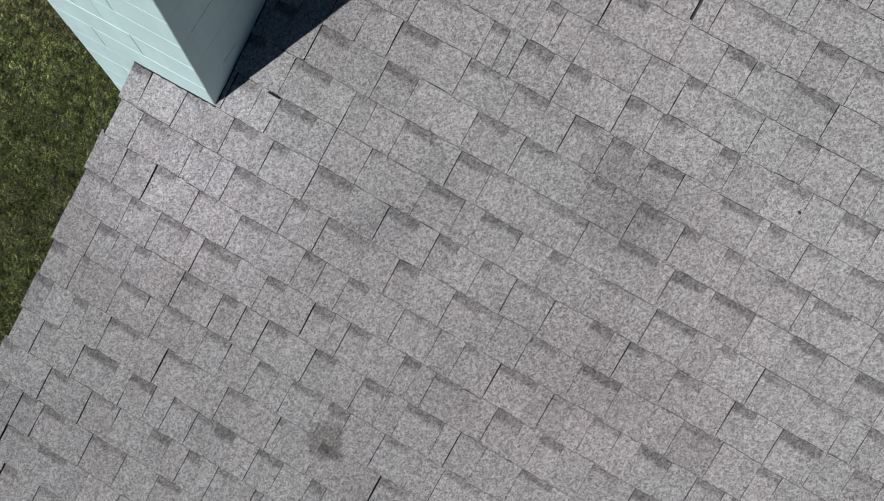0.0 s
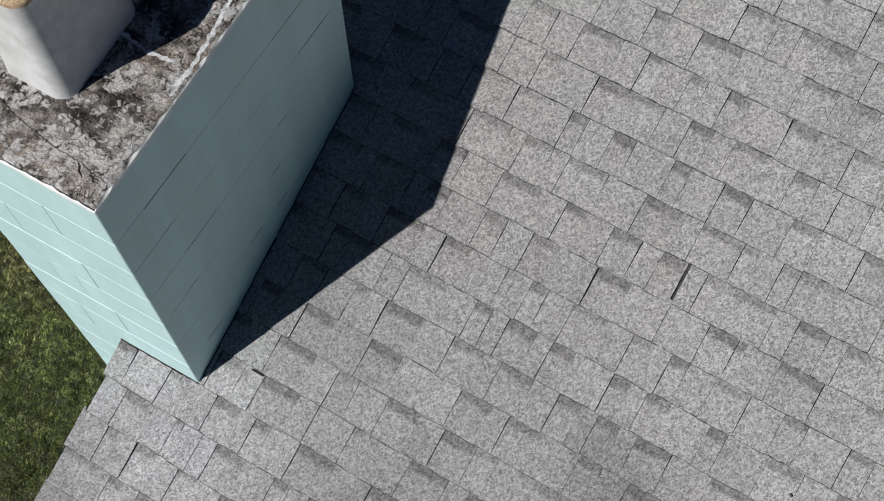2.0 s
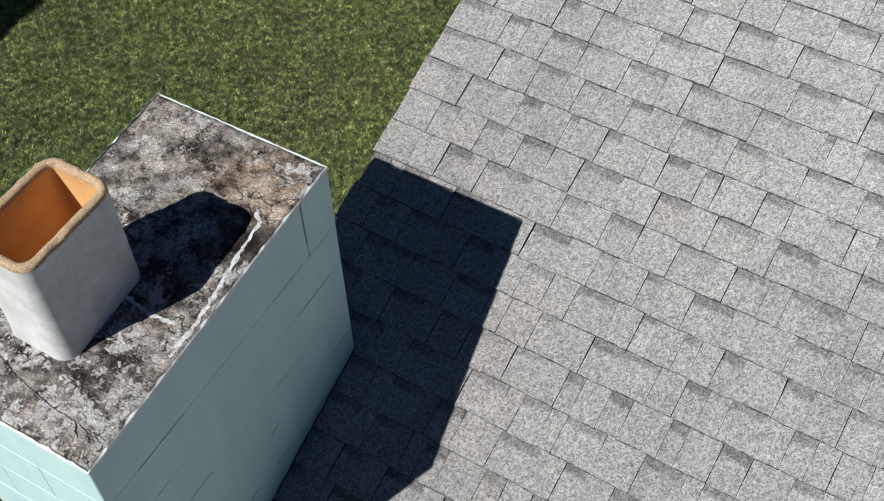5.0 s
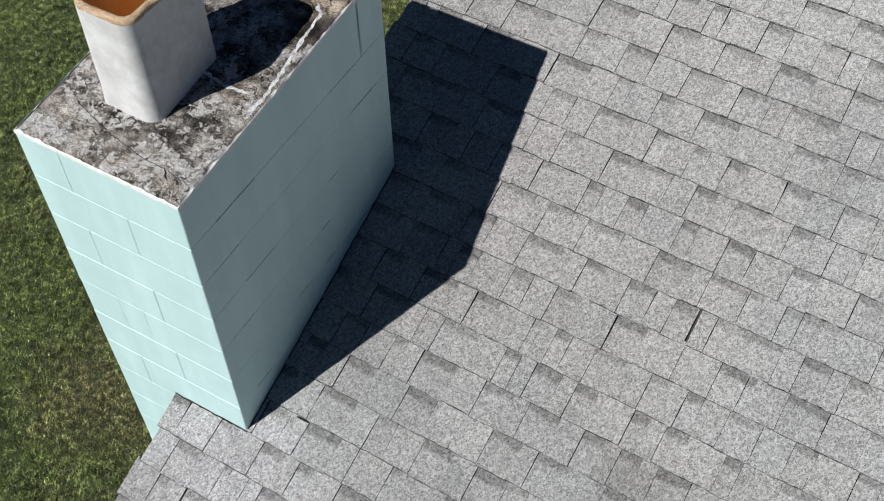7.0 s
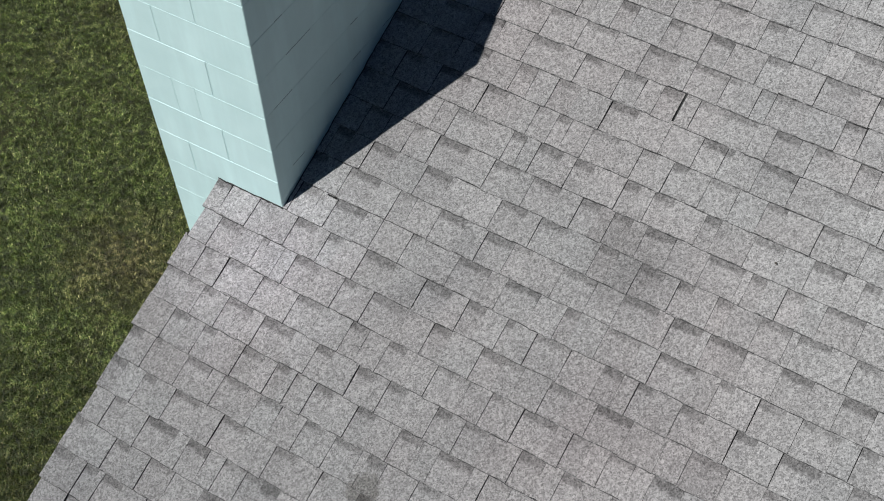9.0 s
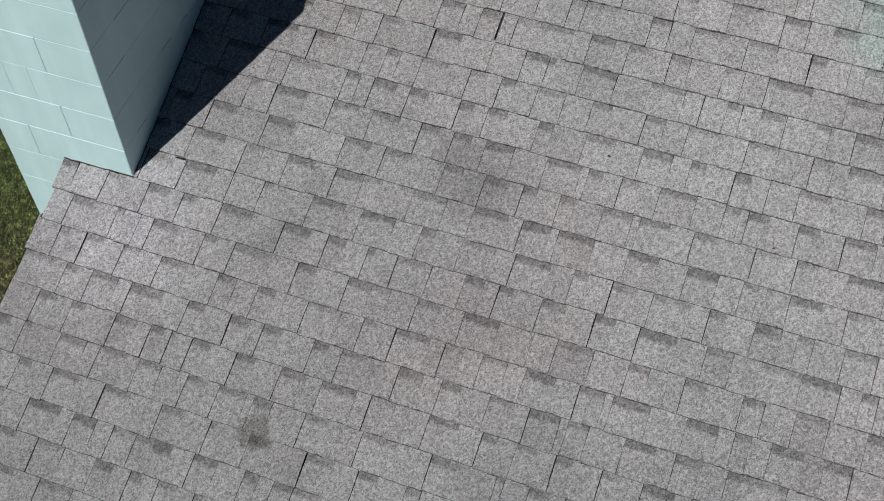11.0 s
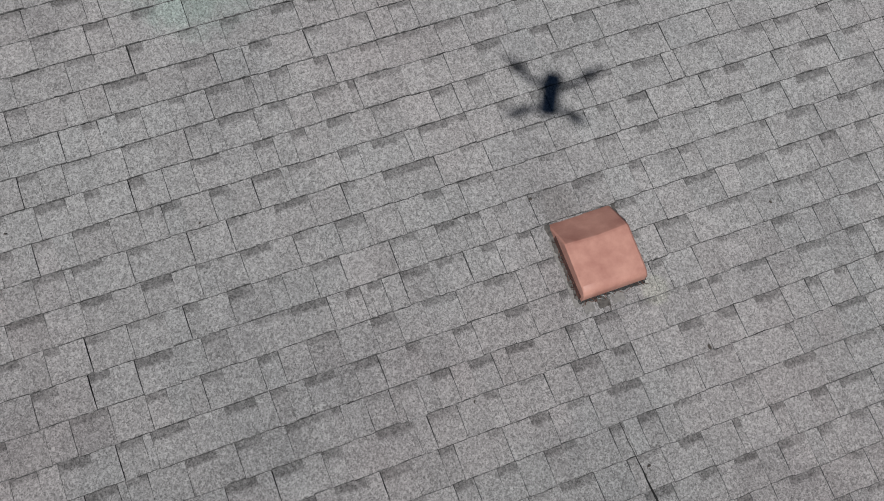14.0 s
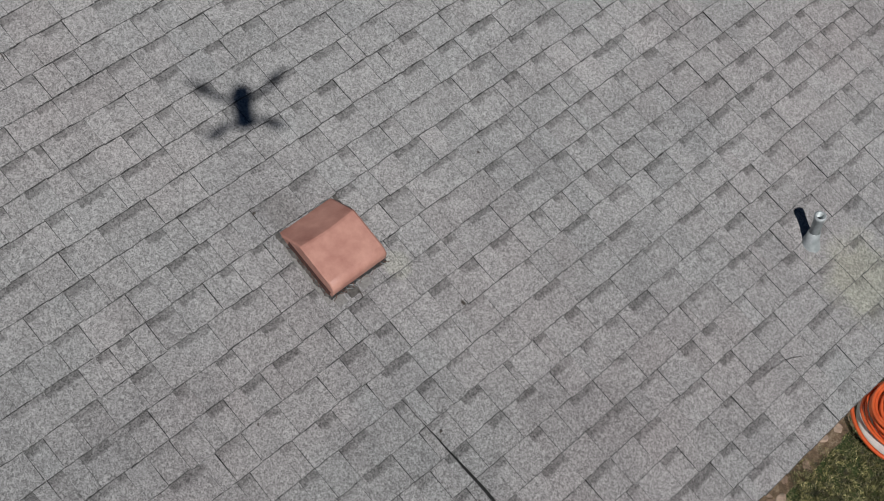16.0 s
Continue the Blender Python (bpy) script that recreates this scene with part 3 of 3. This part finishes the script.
def build_flue():
    cx, cy, w, d, hgt = FLUE
    z = CTOP + 0.012
    fl = thing("flue_liner", "whitewashed clay chimney flue with orange inside", "flue", at=(cx, cy, z))
    t, r = 0.025, 0.05
    def edge_loop(lw, ld, lr, z, rough=0.0, seed=0.0):
        """A rounded loop with corners along its sides too, crumbled by noise."""
        base = rounded_loop(lw, ld, lr, z, 8)
        out = []
        for k, p in enumerate(base):
            a, b = Vector(base[k - 1]), Vector(p)
            out += [a.lerp(b, q / 24) for q in range(1, 25)] if k % 9 == 0 else [b]
        done = []
        for p in out:
            c = rough * (noise.noise(Vector((p.x * 55, p.y * 55, seed))) + 0.6 * noise.noise(Vector((p.x * 140, p.y * 140, seed + 3))))
            bite = 0.014 * max(0.0, 1 - math.hypot(p.x + 0.02, p.y + d / 2) / 0.045) if rough else 0.0
            bite += 0.010 * max(0.0, 1 - math.hypot(p.x - w / 2, p.y + 0.04) / 0.03) if rough else 0.0
            k = 1 + 0.35 * c / 0.05
            done.append((p.x * k, p.y * k, p.z + c * 0.8 - bite))
        return done

    inn2 = rounded_loop(w - 2 * t, d - 2 * t, r * 0.35, hgt - 0.008, 8)
    body = lofted([rounded_loop(w + 0.012, d + 0.012, r, -0.02, 8), rounded_loop(w + 0.004, d + 0.004, r, 0.05, 8), rounded_loop(w, d, r, hgt - 0.012, 8)])
    part("outer_wall", body, FLUE_OUT, fl, "whitewashed outer face", True)
    rim = lofted([edge_loop(w, d, r, hgt - 0.016), edge_loop(w + 0.001, d + 0.001, r, hgt - 0.003, 0.002, 1), edge_loop(w - 0.012, d - 0.012, r - 0.004, hgt + 0.005, 0.0028, 2),
                  edge_loop(w - 0.030, d - 0.030, r - 0.012, hgt + 0.005, 0.003, 4), edge_loop(w - 2 * t + 0.004, d - 2 * t + 0.004, r - 0.02, hgt - 0.001, 0.0022, 6), edge_loop(w - 2 * t - 0.001, d - 2 * t - 0.001, r - 0.03, hgt - 0.014)])
    part("rim", rim, FLUE_RIM, fl, "chipped bare orange clay rim")
    inner = lofted([inn2, rounded_loop(w - 2 * t, d - 2 * t, r * 0.35, -0.01, 8)], False, True)
    part("lining", inner, FLUE_IN, fl, "glazed orange inside face", True)


build_flue()

# ---- hooded roof vent ----
SLOT = plain("rusty_shadowed_metal", (0.07, 0.03, 0.025), (0.13, 0.06, 0.05), 40.0, 0.8)

RUST = plain("rusted_wire", (0.05, 0.025, 0.018), (0.22, 0.10, 0.07), 80.0, 0.85)
FLASH = plain("granule_dusted_flashing", (0.17, 0.165, 0.16), (0.33, 0.32, 0.305), 90.0, 0.9, bump=0.8)


def build_vent():
    v = thing("roof_vent", "faded terracotta painted metal roof vent with a hooded front", "roof vent")
    v.matrix_world = on_roof(4.093, -0.16)
    w = 0.142
    # profile along the slope: back low, rising to the flat top, rounded at the front
    prof = [(0.166, 0.004), (0.160, 0.010), (0.048, 0.112), (0.041, 0.117), (0.030, 0.119), (-0.145, 0.110), (-0.165, 0.104), (-0.178, 0.093), (-0.184, 0.078), (-0.186, 0.045)]
    bm = bmesh.new()
    rows = []
    for x in (-w, -w + 0.008, -w * 0.5, 0.0, w * 0.5, w - 0.008, w):
        inset = 0.006 if abs(x) == w else 0.0
        # the crease between the back slope and the top sags towards its middle
        sag = 0.007 * (1 - abs(x) / w)
        rows.append([bm.verts.new((x, y - (sag if i in (2, 3, 4) else 0.0), max(z - inset, 0.002))) for i, (y, z) in enumerate(prof)])
    for a, b in zip(rows, rows[1:]):
        for i in range(len(prof) - 1):
            bm.faces.new((a[i], a[i + 1], b[i + 1], b[i])).smooth = i >= 5
    for r in (rows[0], rows[-1]):
        low = [bm.verts.new((vv.co.x, vv.co.y, 0.002 if vv.co.y > -0.14 else 0.03)) for vv in r]
        for i in range(len(r) - 1):
            bm.faces.new((r[i], r[i + 1], low[i + 1], low[i]))
    part("hood", bm, VENT_PAINT, v, "faded terracotta sheet metal hood")
    part("opening", box(-w + 0.006, w - 0.006, -0.178, -0.150, 0.003, 0.075), DARK_HOLE, v, "dark vent opening")
    for i in range(15):
        x = -w + 0.02 + i * (2 * w - 0.04) / 14
        part("louver_slot", box(x - 0.0012, x + 0.0012, -0.1815, -0.1785, 0.004, 0.05 + 0.008 * (i % 3)), LEAD, v)
    rng = random.Random(3)
    # ragged black strip along the front, torn screen along the front and the sides
    bm = bmesh.new()
    prev = None
    for i in range(34):
        x = -w - 0.006 + i * (2 * w + 0.012) / 33
        a = bm.verts.new((x, -0.172, 0.0165))
        b = bm.verts.new((x, -0.189 - rng.uniform(0, 0.009), 0.0132))
        if prev:
            bm.faces.new((prev[0], a, b, prev[1]))
        prev = (a, b)
    part("front_edge_strip", bm, BITUMEN, v, "ragged black edge strip")
    for i in range(22):
        x = rng.uniform(-w, w)
        part("screen_wire", tube([(x, -0.182, 0.02), (x + rng.uniform(-0.012, 0.012), -0.192, 0.026), (x + rng.uniform(-0.025, 0.025), -0.204, 0.017)], 0.0010, 5), RUST if i % 5 else LEAD, v, "torn wire screen")
    for i in range(20):
        y = rng.uniform(-0.18, 0.13)
        part("screen_wire", tube([(-w + 0.001, y, 0.045), (-w - 0.006, y + rng.uniform(-0.012, 0.012), 0.03), (-w - 0.014, y + rng.uniform(-0.02, 0.02), 0.016)], 0.0009, 5), RUST, v, "torn wire screen")
    # shingle scraps pushed under the mouth, and the bent flashing beside the hood
    for x, wide, mat in ((-0.05, 0.05, TAR), (0.015, 0.055, FLASH), (-0.115, 0.045, FLASH)):
        scrap = box(x - wide / 2, x + wide / 2, -0.235, -0.190, 0.0118, 0.0145, 0.0008)
        part("scrap", scrap, mat, v, "loose shingle scrap")
    part("side_screen", box(-w - 0.0016, -w + 0.002, -0.172, 0.10, 0.004, 0.055), SLOT, v, "rusty louvred side screen")
    part("flashing", box(-w - 0.026, -w - 0.004, -0.20, 0.10, 0.0112, 0.0135, 0.0008), FLASH, v, "dull grey side flashing")
    for s in (-1, 1):
        for i in range(9):
            y = -0.17 + i * 0.022 + rng.uniform(0, 0.006)
            x = s * (w + 0.0012)
            part("side_slot", box(x - 0.0012, x + 0.0012, y, y + rng.uniform(0.003, 0.010), 0.006, 0.018 + rng.uniform(0, 0.02)), SLOT, v, "dark rusty side slot")
        bm = bmesh.new()
        prev = None
        for i in range(30):
            y = 0.165 - i * 0.35 / 29
            a = bm.verts.new((s * (w - 0.002), y, 0.016 + rng.uniform(0, 0.008)))
            b = bm.verts.new((s * (w + 0.010 + rng.uniform(0, 0.012)), y, 0.0125))
            if prev:
                bm.faces.new((prev[0], a, b, prev[1]))
            prev = (a, b)
        part("sealant_bead", bm, TAR, v, "ragged dark roof cement")


build_vent()


# ---- plumbing pipe ----
def ring(r, z, k=18, cx=0.0, cy=0.0):
    return [(cx + r * math.cos(2 * math.pi * i / k), cy + r * math.sin(2 * math.pi * i / k), z) for i in range(k)]


def build_pipe():
    x, y = 5.90, -1.363
    p = thing("vent_pipe", "dull grey metal plumbing vent pipe with a lead boot", "vent pipe", at=(x, y, y * TAN))
    part("pipe", lofted([ring(0.024, -0.05), ring(0.024, 0.185), ring(0.027, 0.187), ring(0.027, 0.205), ring(0.020, 0.206), ring(0.019, 0.05)], False, True), LEAD, p, "grey metal pipe", True)
    part("boot", lofted([ring(0.050, -0.012), ring(0.042, 0.012), ring(0.033, 0.045), ring(0.0285, 0.09), ring(0.026, 0.092)]), LEAD, p, "dented lead boot", True)
    part("pipe_mouth", lofted([ring(0.0185, 0.168), ring(0.0184, 0.150)], True, False), DARK_HOLE, p, "dark open end")


build_pipe()


# ---- drone that casts its shadow on the roof ----
def build_drone():
    at = Vector((4.19, 0.505, 0.505 * TAN)) - SUN * 5.75
    d = thing("camera_drone", "small dark grey quadcopter drone hovering above the roof", "drone", at=at)
    d.rotation_euler = (0, 0, radians(-31))
    body = lofted([rounded_loop(0.06, 0.17, 0.02, -0.035), rounded_loop(0.08, 0.23, 0.03, -0.02), rounded_loop(0.085, 0.24, 0.03, 0.02), rounded_loop(0.06, 0.18, 0.025, 0.04)], True, True)
    part("body", body, DRONE_GREY, d, "rounded dark body", True)
    for sx in (-1, 1):
        for root, tip, turn in (((0.035, 0.045), (0.172, 0.126), 28), ((0.03, -0.08), (0.132, -0.160), -35)):
            tip = (sx * tip[0], tip[1], 0.02)
            knee = (sx * (root[0] * 0.5 + abs(tip[0]) * 0.5), root[1] * 0.62 + tip[1] * 0.38, 0.01)
            arm = part("arm", tube([(sx * root[0], root[1], 0.0), knee, tip], 0.0125), DRONE_GREY, d, "", True)
            part("motor", lofted([ring(0.011, 0.0, 12, tip[0], tip[1]), ring(0.011, 0.045, 12, tip[0], tip[1])], True, True), DRONE_GREY, arm)
            bl = box(-0.062, 0.062, -0.010, 0.010, 0.046, 0.049, 0)
            bl.transform(Matrix.Translation((tip[0], tip[1], 0)) @ Matrix.Rotation(radians(sx * turn), 4, "Z"))
            part("propeller", bl, DRONE_GREY, arm)


build_drone()


# ---- hose reel by the wall ----
def build_hose():
    x, y = HOSE
    base = thing("hose_reel", "chalky white hose reel wound with bright orange garden hose", "hose reel", at=(x, y, GROUND))
    back_disc = lofted([ring(0.29, 0.02, 32), ring(0.30, 0.03, 32), ring(0.30, 0.05, 32), ring(0.29, 0.06, 32)], True, True)
    part("base_flange", back_disc, REEL_WHITE, base, "round white plastic flange", True)
    part("drum", lofted([ring(0.10, 0.06, 24), ring(0.10, 0.24, 24)], True, True), REEL_WHITE, base, "", True)
    rng = random.Random(8)
    for turn in range(16):
        r = 0.125 + 0.026 * (turn % 5) + rng.uniform(-0.006, 0.01)
        z = 0.075 + 0.026 * (turn // 5 * 2 + (turn % 5) * 0.25)
        ex, ey = rng.uniform(-0.012, 0.012), rng.uniform(-0.012, 0.012)
        pts = [(ex + (r + 0.006 * math.sin(3 * a + turn)) * math.cos(a), ey + (r + 0.006 * math.cos(2 * a)) * math.sin(a), z + 0.008 * math.sin(a * 2 + turn)) for a in (2 * math.pi * i / 40 for i in range(40))]
        part("hose_loop", tube(pts, 0.0125, 8, True), ORANGE, base, "orange hose loop", True)
    for r, ex, ey, z in ((0.262, -0.012, 0.012, 0.10), (0.272, 0.022, -0.006, 0.085)):
        pts = [(ex + (r + 0.008 * math.sin(2 * a + r * 90)) * math.cos(a), ey + r * math.sin(a), z + 0.012 * math.sin(a * 3 + r * 70)) for a in (2 * math.pi * i / 48 for i in range(48))]
        part("hose_loop", tube(pts, 0.0105, 8, True), ORANGE, base, "slack orange hose loop", True)
    loose = [(0.337 * math.cos(a), 0.337 * math.sin(a), 0.08 + 0.015 * math.sin(a * 3)) for a in (math.pi * (0.25 + 1.3 * i / 40) for i in range(41))]
    part("hose_end", tube(loose, 0.0135, 8), ORANGE, base, "loose orange hose", True)


build_hose()


# ---- bare soil along the wall ----
DIRT = Nodes("dry_bare_soil", 0.95).world_coords()
DIRT.colour(DIRT.ramp(DIRT.noise(16.0, 9, 0.7), [(0.3, (0.05, 0.032, 0.02)), (0.5, (0.16, 0.105, 0.065)), (0.68, (0.36, 0.27, 0.19))]))
DIRT.bump(DIRT.noise(40.0, 8, 0.7), 1.0, 0.02)
bm = bmesh.new()
prev = None
for i in range(121):
    x = 3.5 + i * 0.05
    y = -1.67 + 0.07 * noise.noise(Vector((x * 2.1, 0, 3))) + 0.04 * noise.noise(Vector((x * 9, 0, 1)))
    row = [bm.verts.new((x, y, GROUND + 0.002)), bm.verts.new((x, -1.5, GROUND + 0.016)), bm.verts.new((x, FRONT, GROUND + 0.012))]
    if prev:
        for q in (0, 1):
            bm.faces.new((prev[q], row[q], row[q + 1], prev[q + 1]))
    prev = row
tagged(part("soil_strip", bm, DIRT.mat), "bare dry brown soil strip along the wall", "soil", kind="structure")


def build_stones():
    rng = random.Random(21)
    for i in range(26):
        x = 5.3 + i * 0.075 + rng.uniform(-0.04, 0.04)
        y = STONES_Y + rng.uniform(-0.08, 0.08)
        r = rng.uniform(0.008, 0.036)
        bm = bmesh.new()
        bmesh.ops.create_icosphere(bm, subdivisions=2, radius=1)
        s = rng.random() * 50
        for v in bm.verts:
            k = 1 + 0.7 * noise.noise(v.co * 1.1 + Vector((s, 0, 0))) + 0.25 * noise.noise(v.co * 3 + Vector((0, s, 0)))
            v.co = Vector((v.co.x * k * r * 1.2, v.co.y * k * r, max(v.co.z, -0.4) * k * r * 0.35))
        ob = part("edging_stone", bm, STONE)
        ob.matrix_world = pose(x, y, GROUND + r * 0.2, 0, 0, rng.uniform(0, 360))
        tagged(ob, "brown sandstone edging stone set in the lawn by the house", "stone", "edging stones along the wall")


build_stones()



# ---- twigs ----
def build_twig(points, radius):
    pts = [on_roof(x, y, 0.013).translation for x, y in points]
    ob = part("twig", tube(pts, radius, 6), TWIG, smooth=True)
    tagged(ob, "thin dark dry twig lying on the shingles", "twig", "fallen twigs on the roof")


TWIG = plain("dry_twig_bark", (0.05, 0.043, 0.038), (0.10, 0.085, 0.075), 60.0, 0.9)
build_twig([(5.239, -1.639), (5.30, -1.638), (5.377, -1.648), (5.42, -1.664), (5.458, -1.684)], 0.0011)
build_twig([(4.06, -0.40), (4.064, -0.385), (4.063, -0.37), (4.07, -0.36)], 0.002)


def build_crumb(x, y, size, seed):
    bm = bmesh.new()
    bmesh.ops.create_icosphere(bm, subdivisions=2, radius=size)
    for v in bm.verts:
        k = 1 + 0.5 * noise.noise(v.co * (1.4 / size) + Vector((seed, 0, 0)))
        v.co = Vector((v.co.x * k * 1.3, v.co.y * k * 0.8, v.co.z * k * 0.4))
    ob = part("debris", bm, TWIG)
    ob.matrix_world = on_roof(x, y, 0.012) @ Matrix.Rotation(seed, 4, "Z")
    tagged(ob, "small dark leaf crumb lying on the shingles", "debris", "dark crumbs on the roof")


for i, (x, y, size) in enumerate(((3.925, 0.115, 0.007), (4.385, -0.655, 0.009), (3.955, -0.985, 0.006), (3.93, -1.01, 0.004), (2.62, 0.42, 0.005), (4.9, -0.2, 0.006), (3.4, -0.55, 0.005), (1.9, 0.6, 0.005))):
    build_crumb(x, y, size, i * 1.7)
build_twig([(3.51, 1.17), (3.515, 1.19), (3.513, 1.21)], 0.002)

# ---- shingles, last ----
EXPOSURE, LINE0 = 0.143, 1.001


def shingle_faces(w, deep, raised, cut=0.0, rng=random.Random(2)):
    """Corner places, faces, materials (0 granules, 1 cut edge) and surface places of one tab with its ragged butt edge at y 0."""
    lo, hi = (0.0110, 0.0040) if raised else (0.0078, 0.0015)
    y1 = deep + 0.012
    b = 0.004
    fade = rng.uniform(0.0, 0.55)
    xs = [0.0, w * 0.22, w * 0.5, w * 0.78, w]
    ragged = [rng.uniform(-0.0022, 0.0022) for _ in xs]
    v, f, m, uv = [], [], [], []
    for up, z in ((0.0, lo - 0.0025), (0.0027, lo)):
        for x, y in zip(xs, ragged):
            v.append((x, cut + y + up, z))
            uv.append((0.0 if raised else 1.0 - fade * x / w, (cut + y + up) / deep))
    for y, z in ((deep * 0.5, (lo + hi) / 2), (y1, hi)):
        shift = rng.uniform(-0.001, 0.001)
        v += [(shift, y, z), (w + shift, y, z)]
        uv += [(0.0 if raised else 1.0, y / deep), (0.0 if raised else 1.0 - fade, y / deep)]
    for i in range(4):
        f.append((i, i + 1, i + 6, i + 5))
        m.append(2)
    f += [(5, 6, 7, 8, 9, 11, 10), (10, 11, 13, 12)]
    m += [0, 0]
    n = len(v)
    v += [(0.0, cut, -b), (w, cut, -b), (0.0, y1, -b), (w, y1, -b)]
    uv += [(0.0, 0.5)] * 4
    # the side away from the sun takes the darker cut edge as painted shade
    f += [(n, n + 1, 4, 3, 2, 1, 0), (n, 0, 5, 10, 12, n + 2), (n + 1, n + 3, 13, 11, 9, 4)]
    m += [2, 2, 1]
    return v, f, m, uv


def shingle_mesh(name, V, F, M, UV):
    me = bpy.data.meshes.new(name)
    me.from_pydata(V, [], F)
    me.materials.append(GRANULES)
    me.materials.append(BITUMEN)
    me.materials.append(BUTT)
    me.polygons.foreach_set("material_index", M)
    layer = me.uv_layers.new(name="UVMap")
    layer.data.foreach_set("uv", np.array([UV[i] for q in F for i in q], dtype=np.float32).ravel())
    me.update()
    return me


def lay_shingles():
    rng = random.Random(77)
    widths_r = [0.06, 0.075, 0.095, 0.115, 0.14]
    widths_s = [0.06, 0.08, 0.10, 0.12, 0.145]
    cache = {}
    V, F, M, UV = [], [], [], []
    singles = 0
    course = -22
    while True:
        v0 = LINE0 + course * EXPOSURE
        if v0 > roof_v1 - 0.1:
            break
        cut = max(0.0, roof_v0 - 0.012 - v0)
        u = RAKE - rng.uniform(0.0, 0.02)
        first = True
        raised = rng.random() < 0.5
        while u < END - 0.05:
            w = rng.choice(widths_r if raised else widths_s)
            if rng.random() < 0.05:
                w = 0.03
            if first:
                w = rng.choice(widths_r)
                first = False
            # the one split joint that gapes
            if course == 0 and u < 1.287 < u + w + 0.03:
                w = 1.287 - u
                gap = 0.011
            else:
                # the far side of a raised tab stands open, the near side lies tight on the sheet
                gap = rng.choice((0.0012, 0.0018, 0.0027)) if raised else rng.choice((0.0004, 0.0008, 0.0014))
            y_plan = (v0 + EXPOSURE / 2) * COS
            hidden = -CW < u and u + w < 0.0 and 0.0 < v0 * COS and (v0 + EXPOSURE) * COS < CL
            if not hidden and w > 0.01:
                dv = rng.uniform(-0.0025, 0.0025)
                dz = rng.uniform(-0.0006, 0.0008)
                near = (0.9 < u < 3.0 and -0.65 < y_plan < 0.72)
                if near and singles < 298 and not cut:
                    key = (round(w, 4), raised)
                    if key not in cache:
                        cache[key] = shingle_mesh("shingle", *shingle_faces(w, EXPOSURE, raised))
                    ob = new("shingle", cache[key])
                    ob.parent = roof
                    ob.location = (u, v0 + dv, dz)
                    ob.rotation_euler = (0, 0, rng.gauss(0, 0.006))
                    singles += 1
                else:
                    v, f, m, uv = shingle_faces(w, EXPOSURE, raised, cut)
                    o = len(V)
                    lean, sag = rng.gauss(0, 0.009), rng.gauss(0, 0.006)
                    V += [(u + x + lean * y, v0 + y + dv + sag * x, z + dz) for x, y, z in v]
                    F += [tuple(i + o for i in q) for q in f]
                    M += m
                    UV += uv
            u += w + gap
            raised = not raised if rng.random() < 0.93 else raised
        course += 1
    ob = new("shingles", shingle_mesh("shingles", V, F, M, UV))
    ob.parent = roof

    # a lifted tab edge beside the chimney
    part("lifted_edge", box(0.148, 0.195, 0.1335, 0.1385, 0.004, 0.0132), DARK_HOLE, roof, "dark gap under a lifted tab")
    part("drip_edge_end", box(RAKE - 0.012, RAKE + 0.012, -0.282, -0.262, -0.01, 0.008, 0.003), DARK_HOLE, roof, "dark metal drip edge end")
    # long seam that has opened down the slope
    bm = bmesh.new()
    prev = None
    for i in range(25):
        k = i / 24
        y = -0.80 - 0.9 * k
        x = 3.911 + 0.03 * min(1, k * 2) + 0.003 * noise.noise(Vector((i * 0.7, 0, 0)))
        half = 0.0014 + 0.0056 * min(1, max(0, k - 0.14) * 3)
        row = [bm.verts.new((x + s * half, y / COS, 0.0125)) for s in (-1, 1)]
        if prev:
            bm.faces.new((prev[0], prev[1], row[1], row[0]))
        prev = row
    part("open_seam", bm, DARK_HOLE, roof, "dark open seam between shingles")
    tagged(ob, "rows of laminated asphalt shingles", kind="stuff")


lay_shingles()
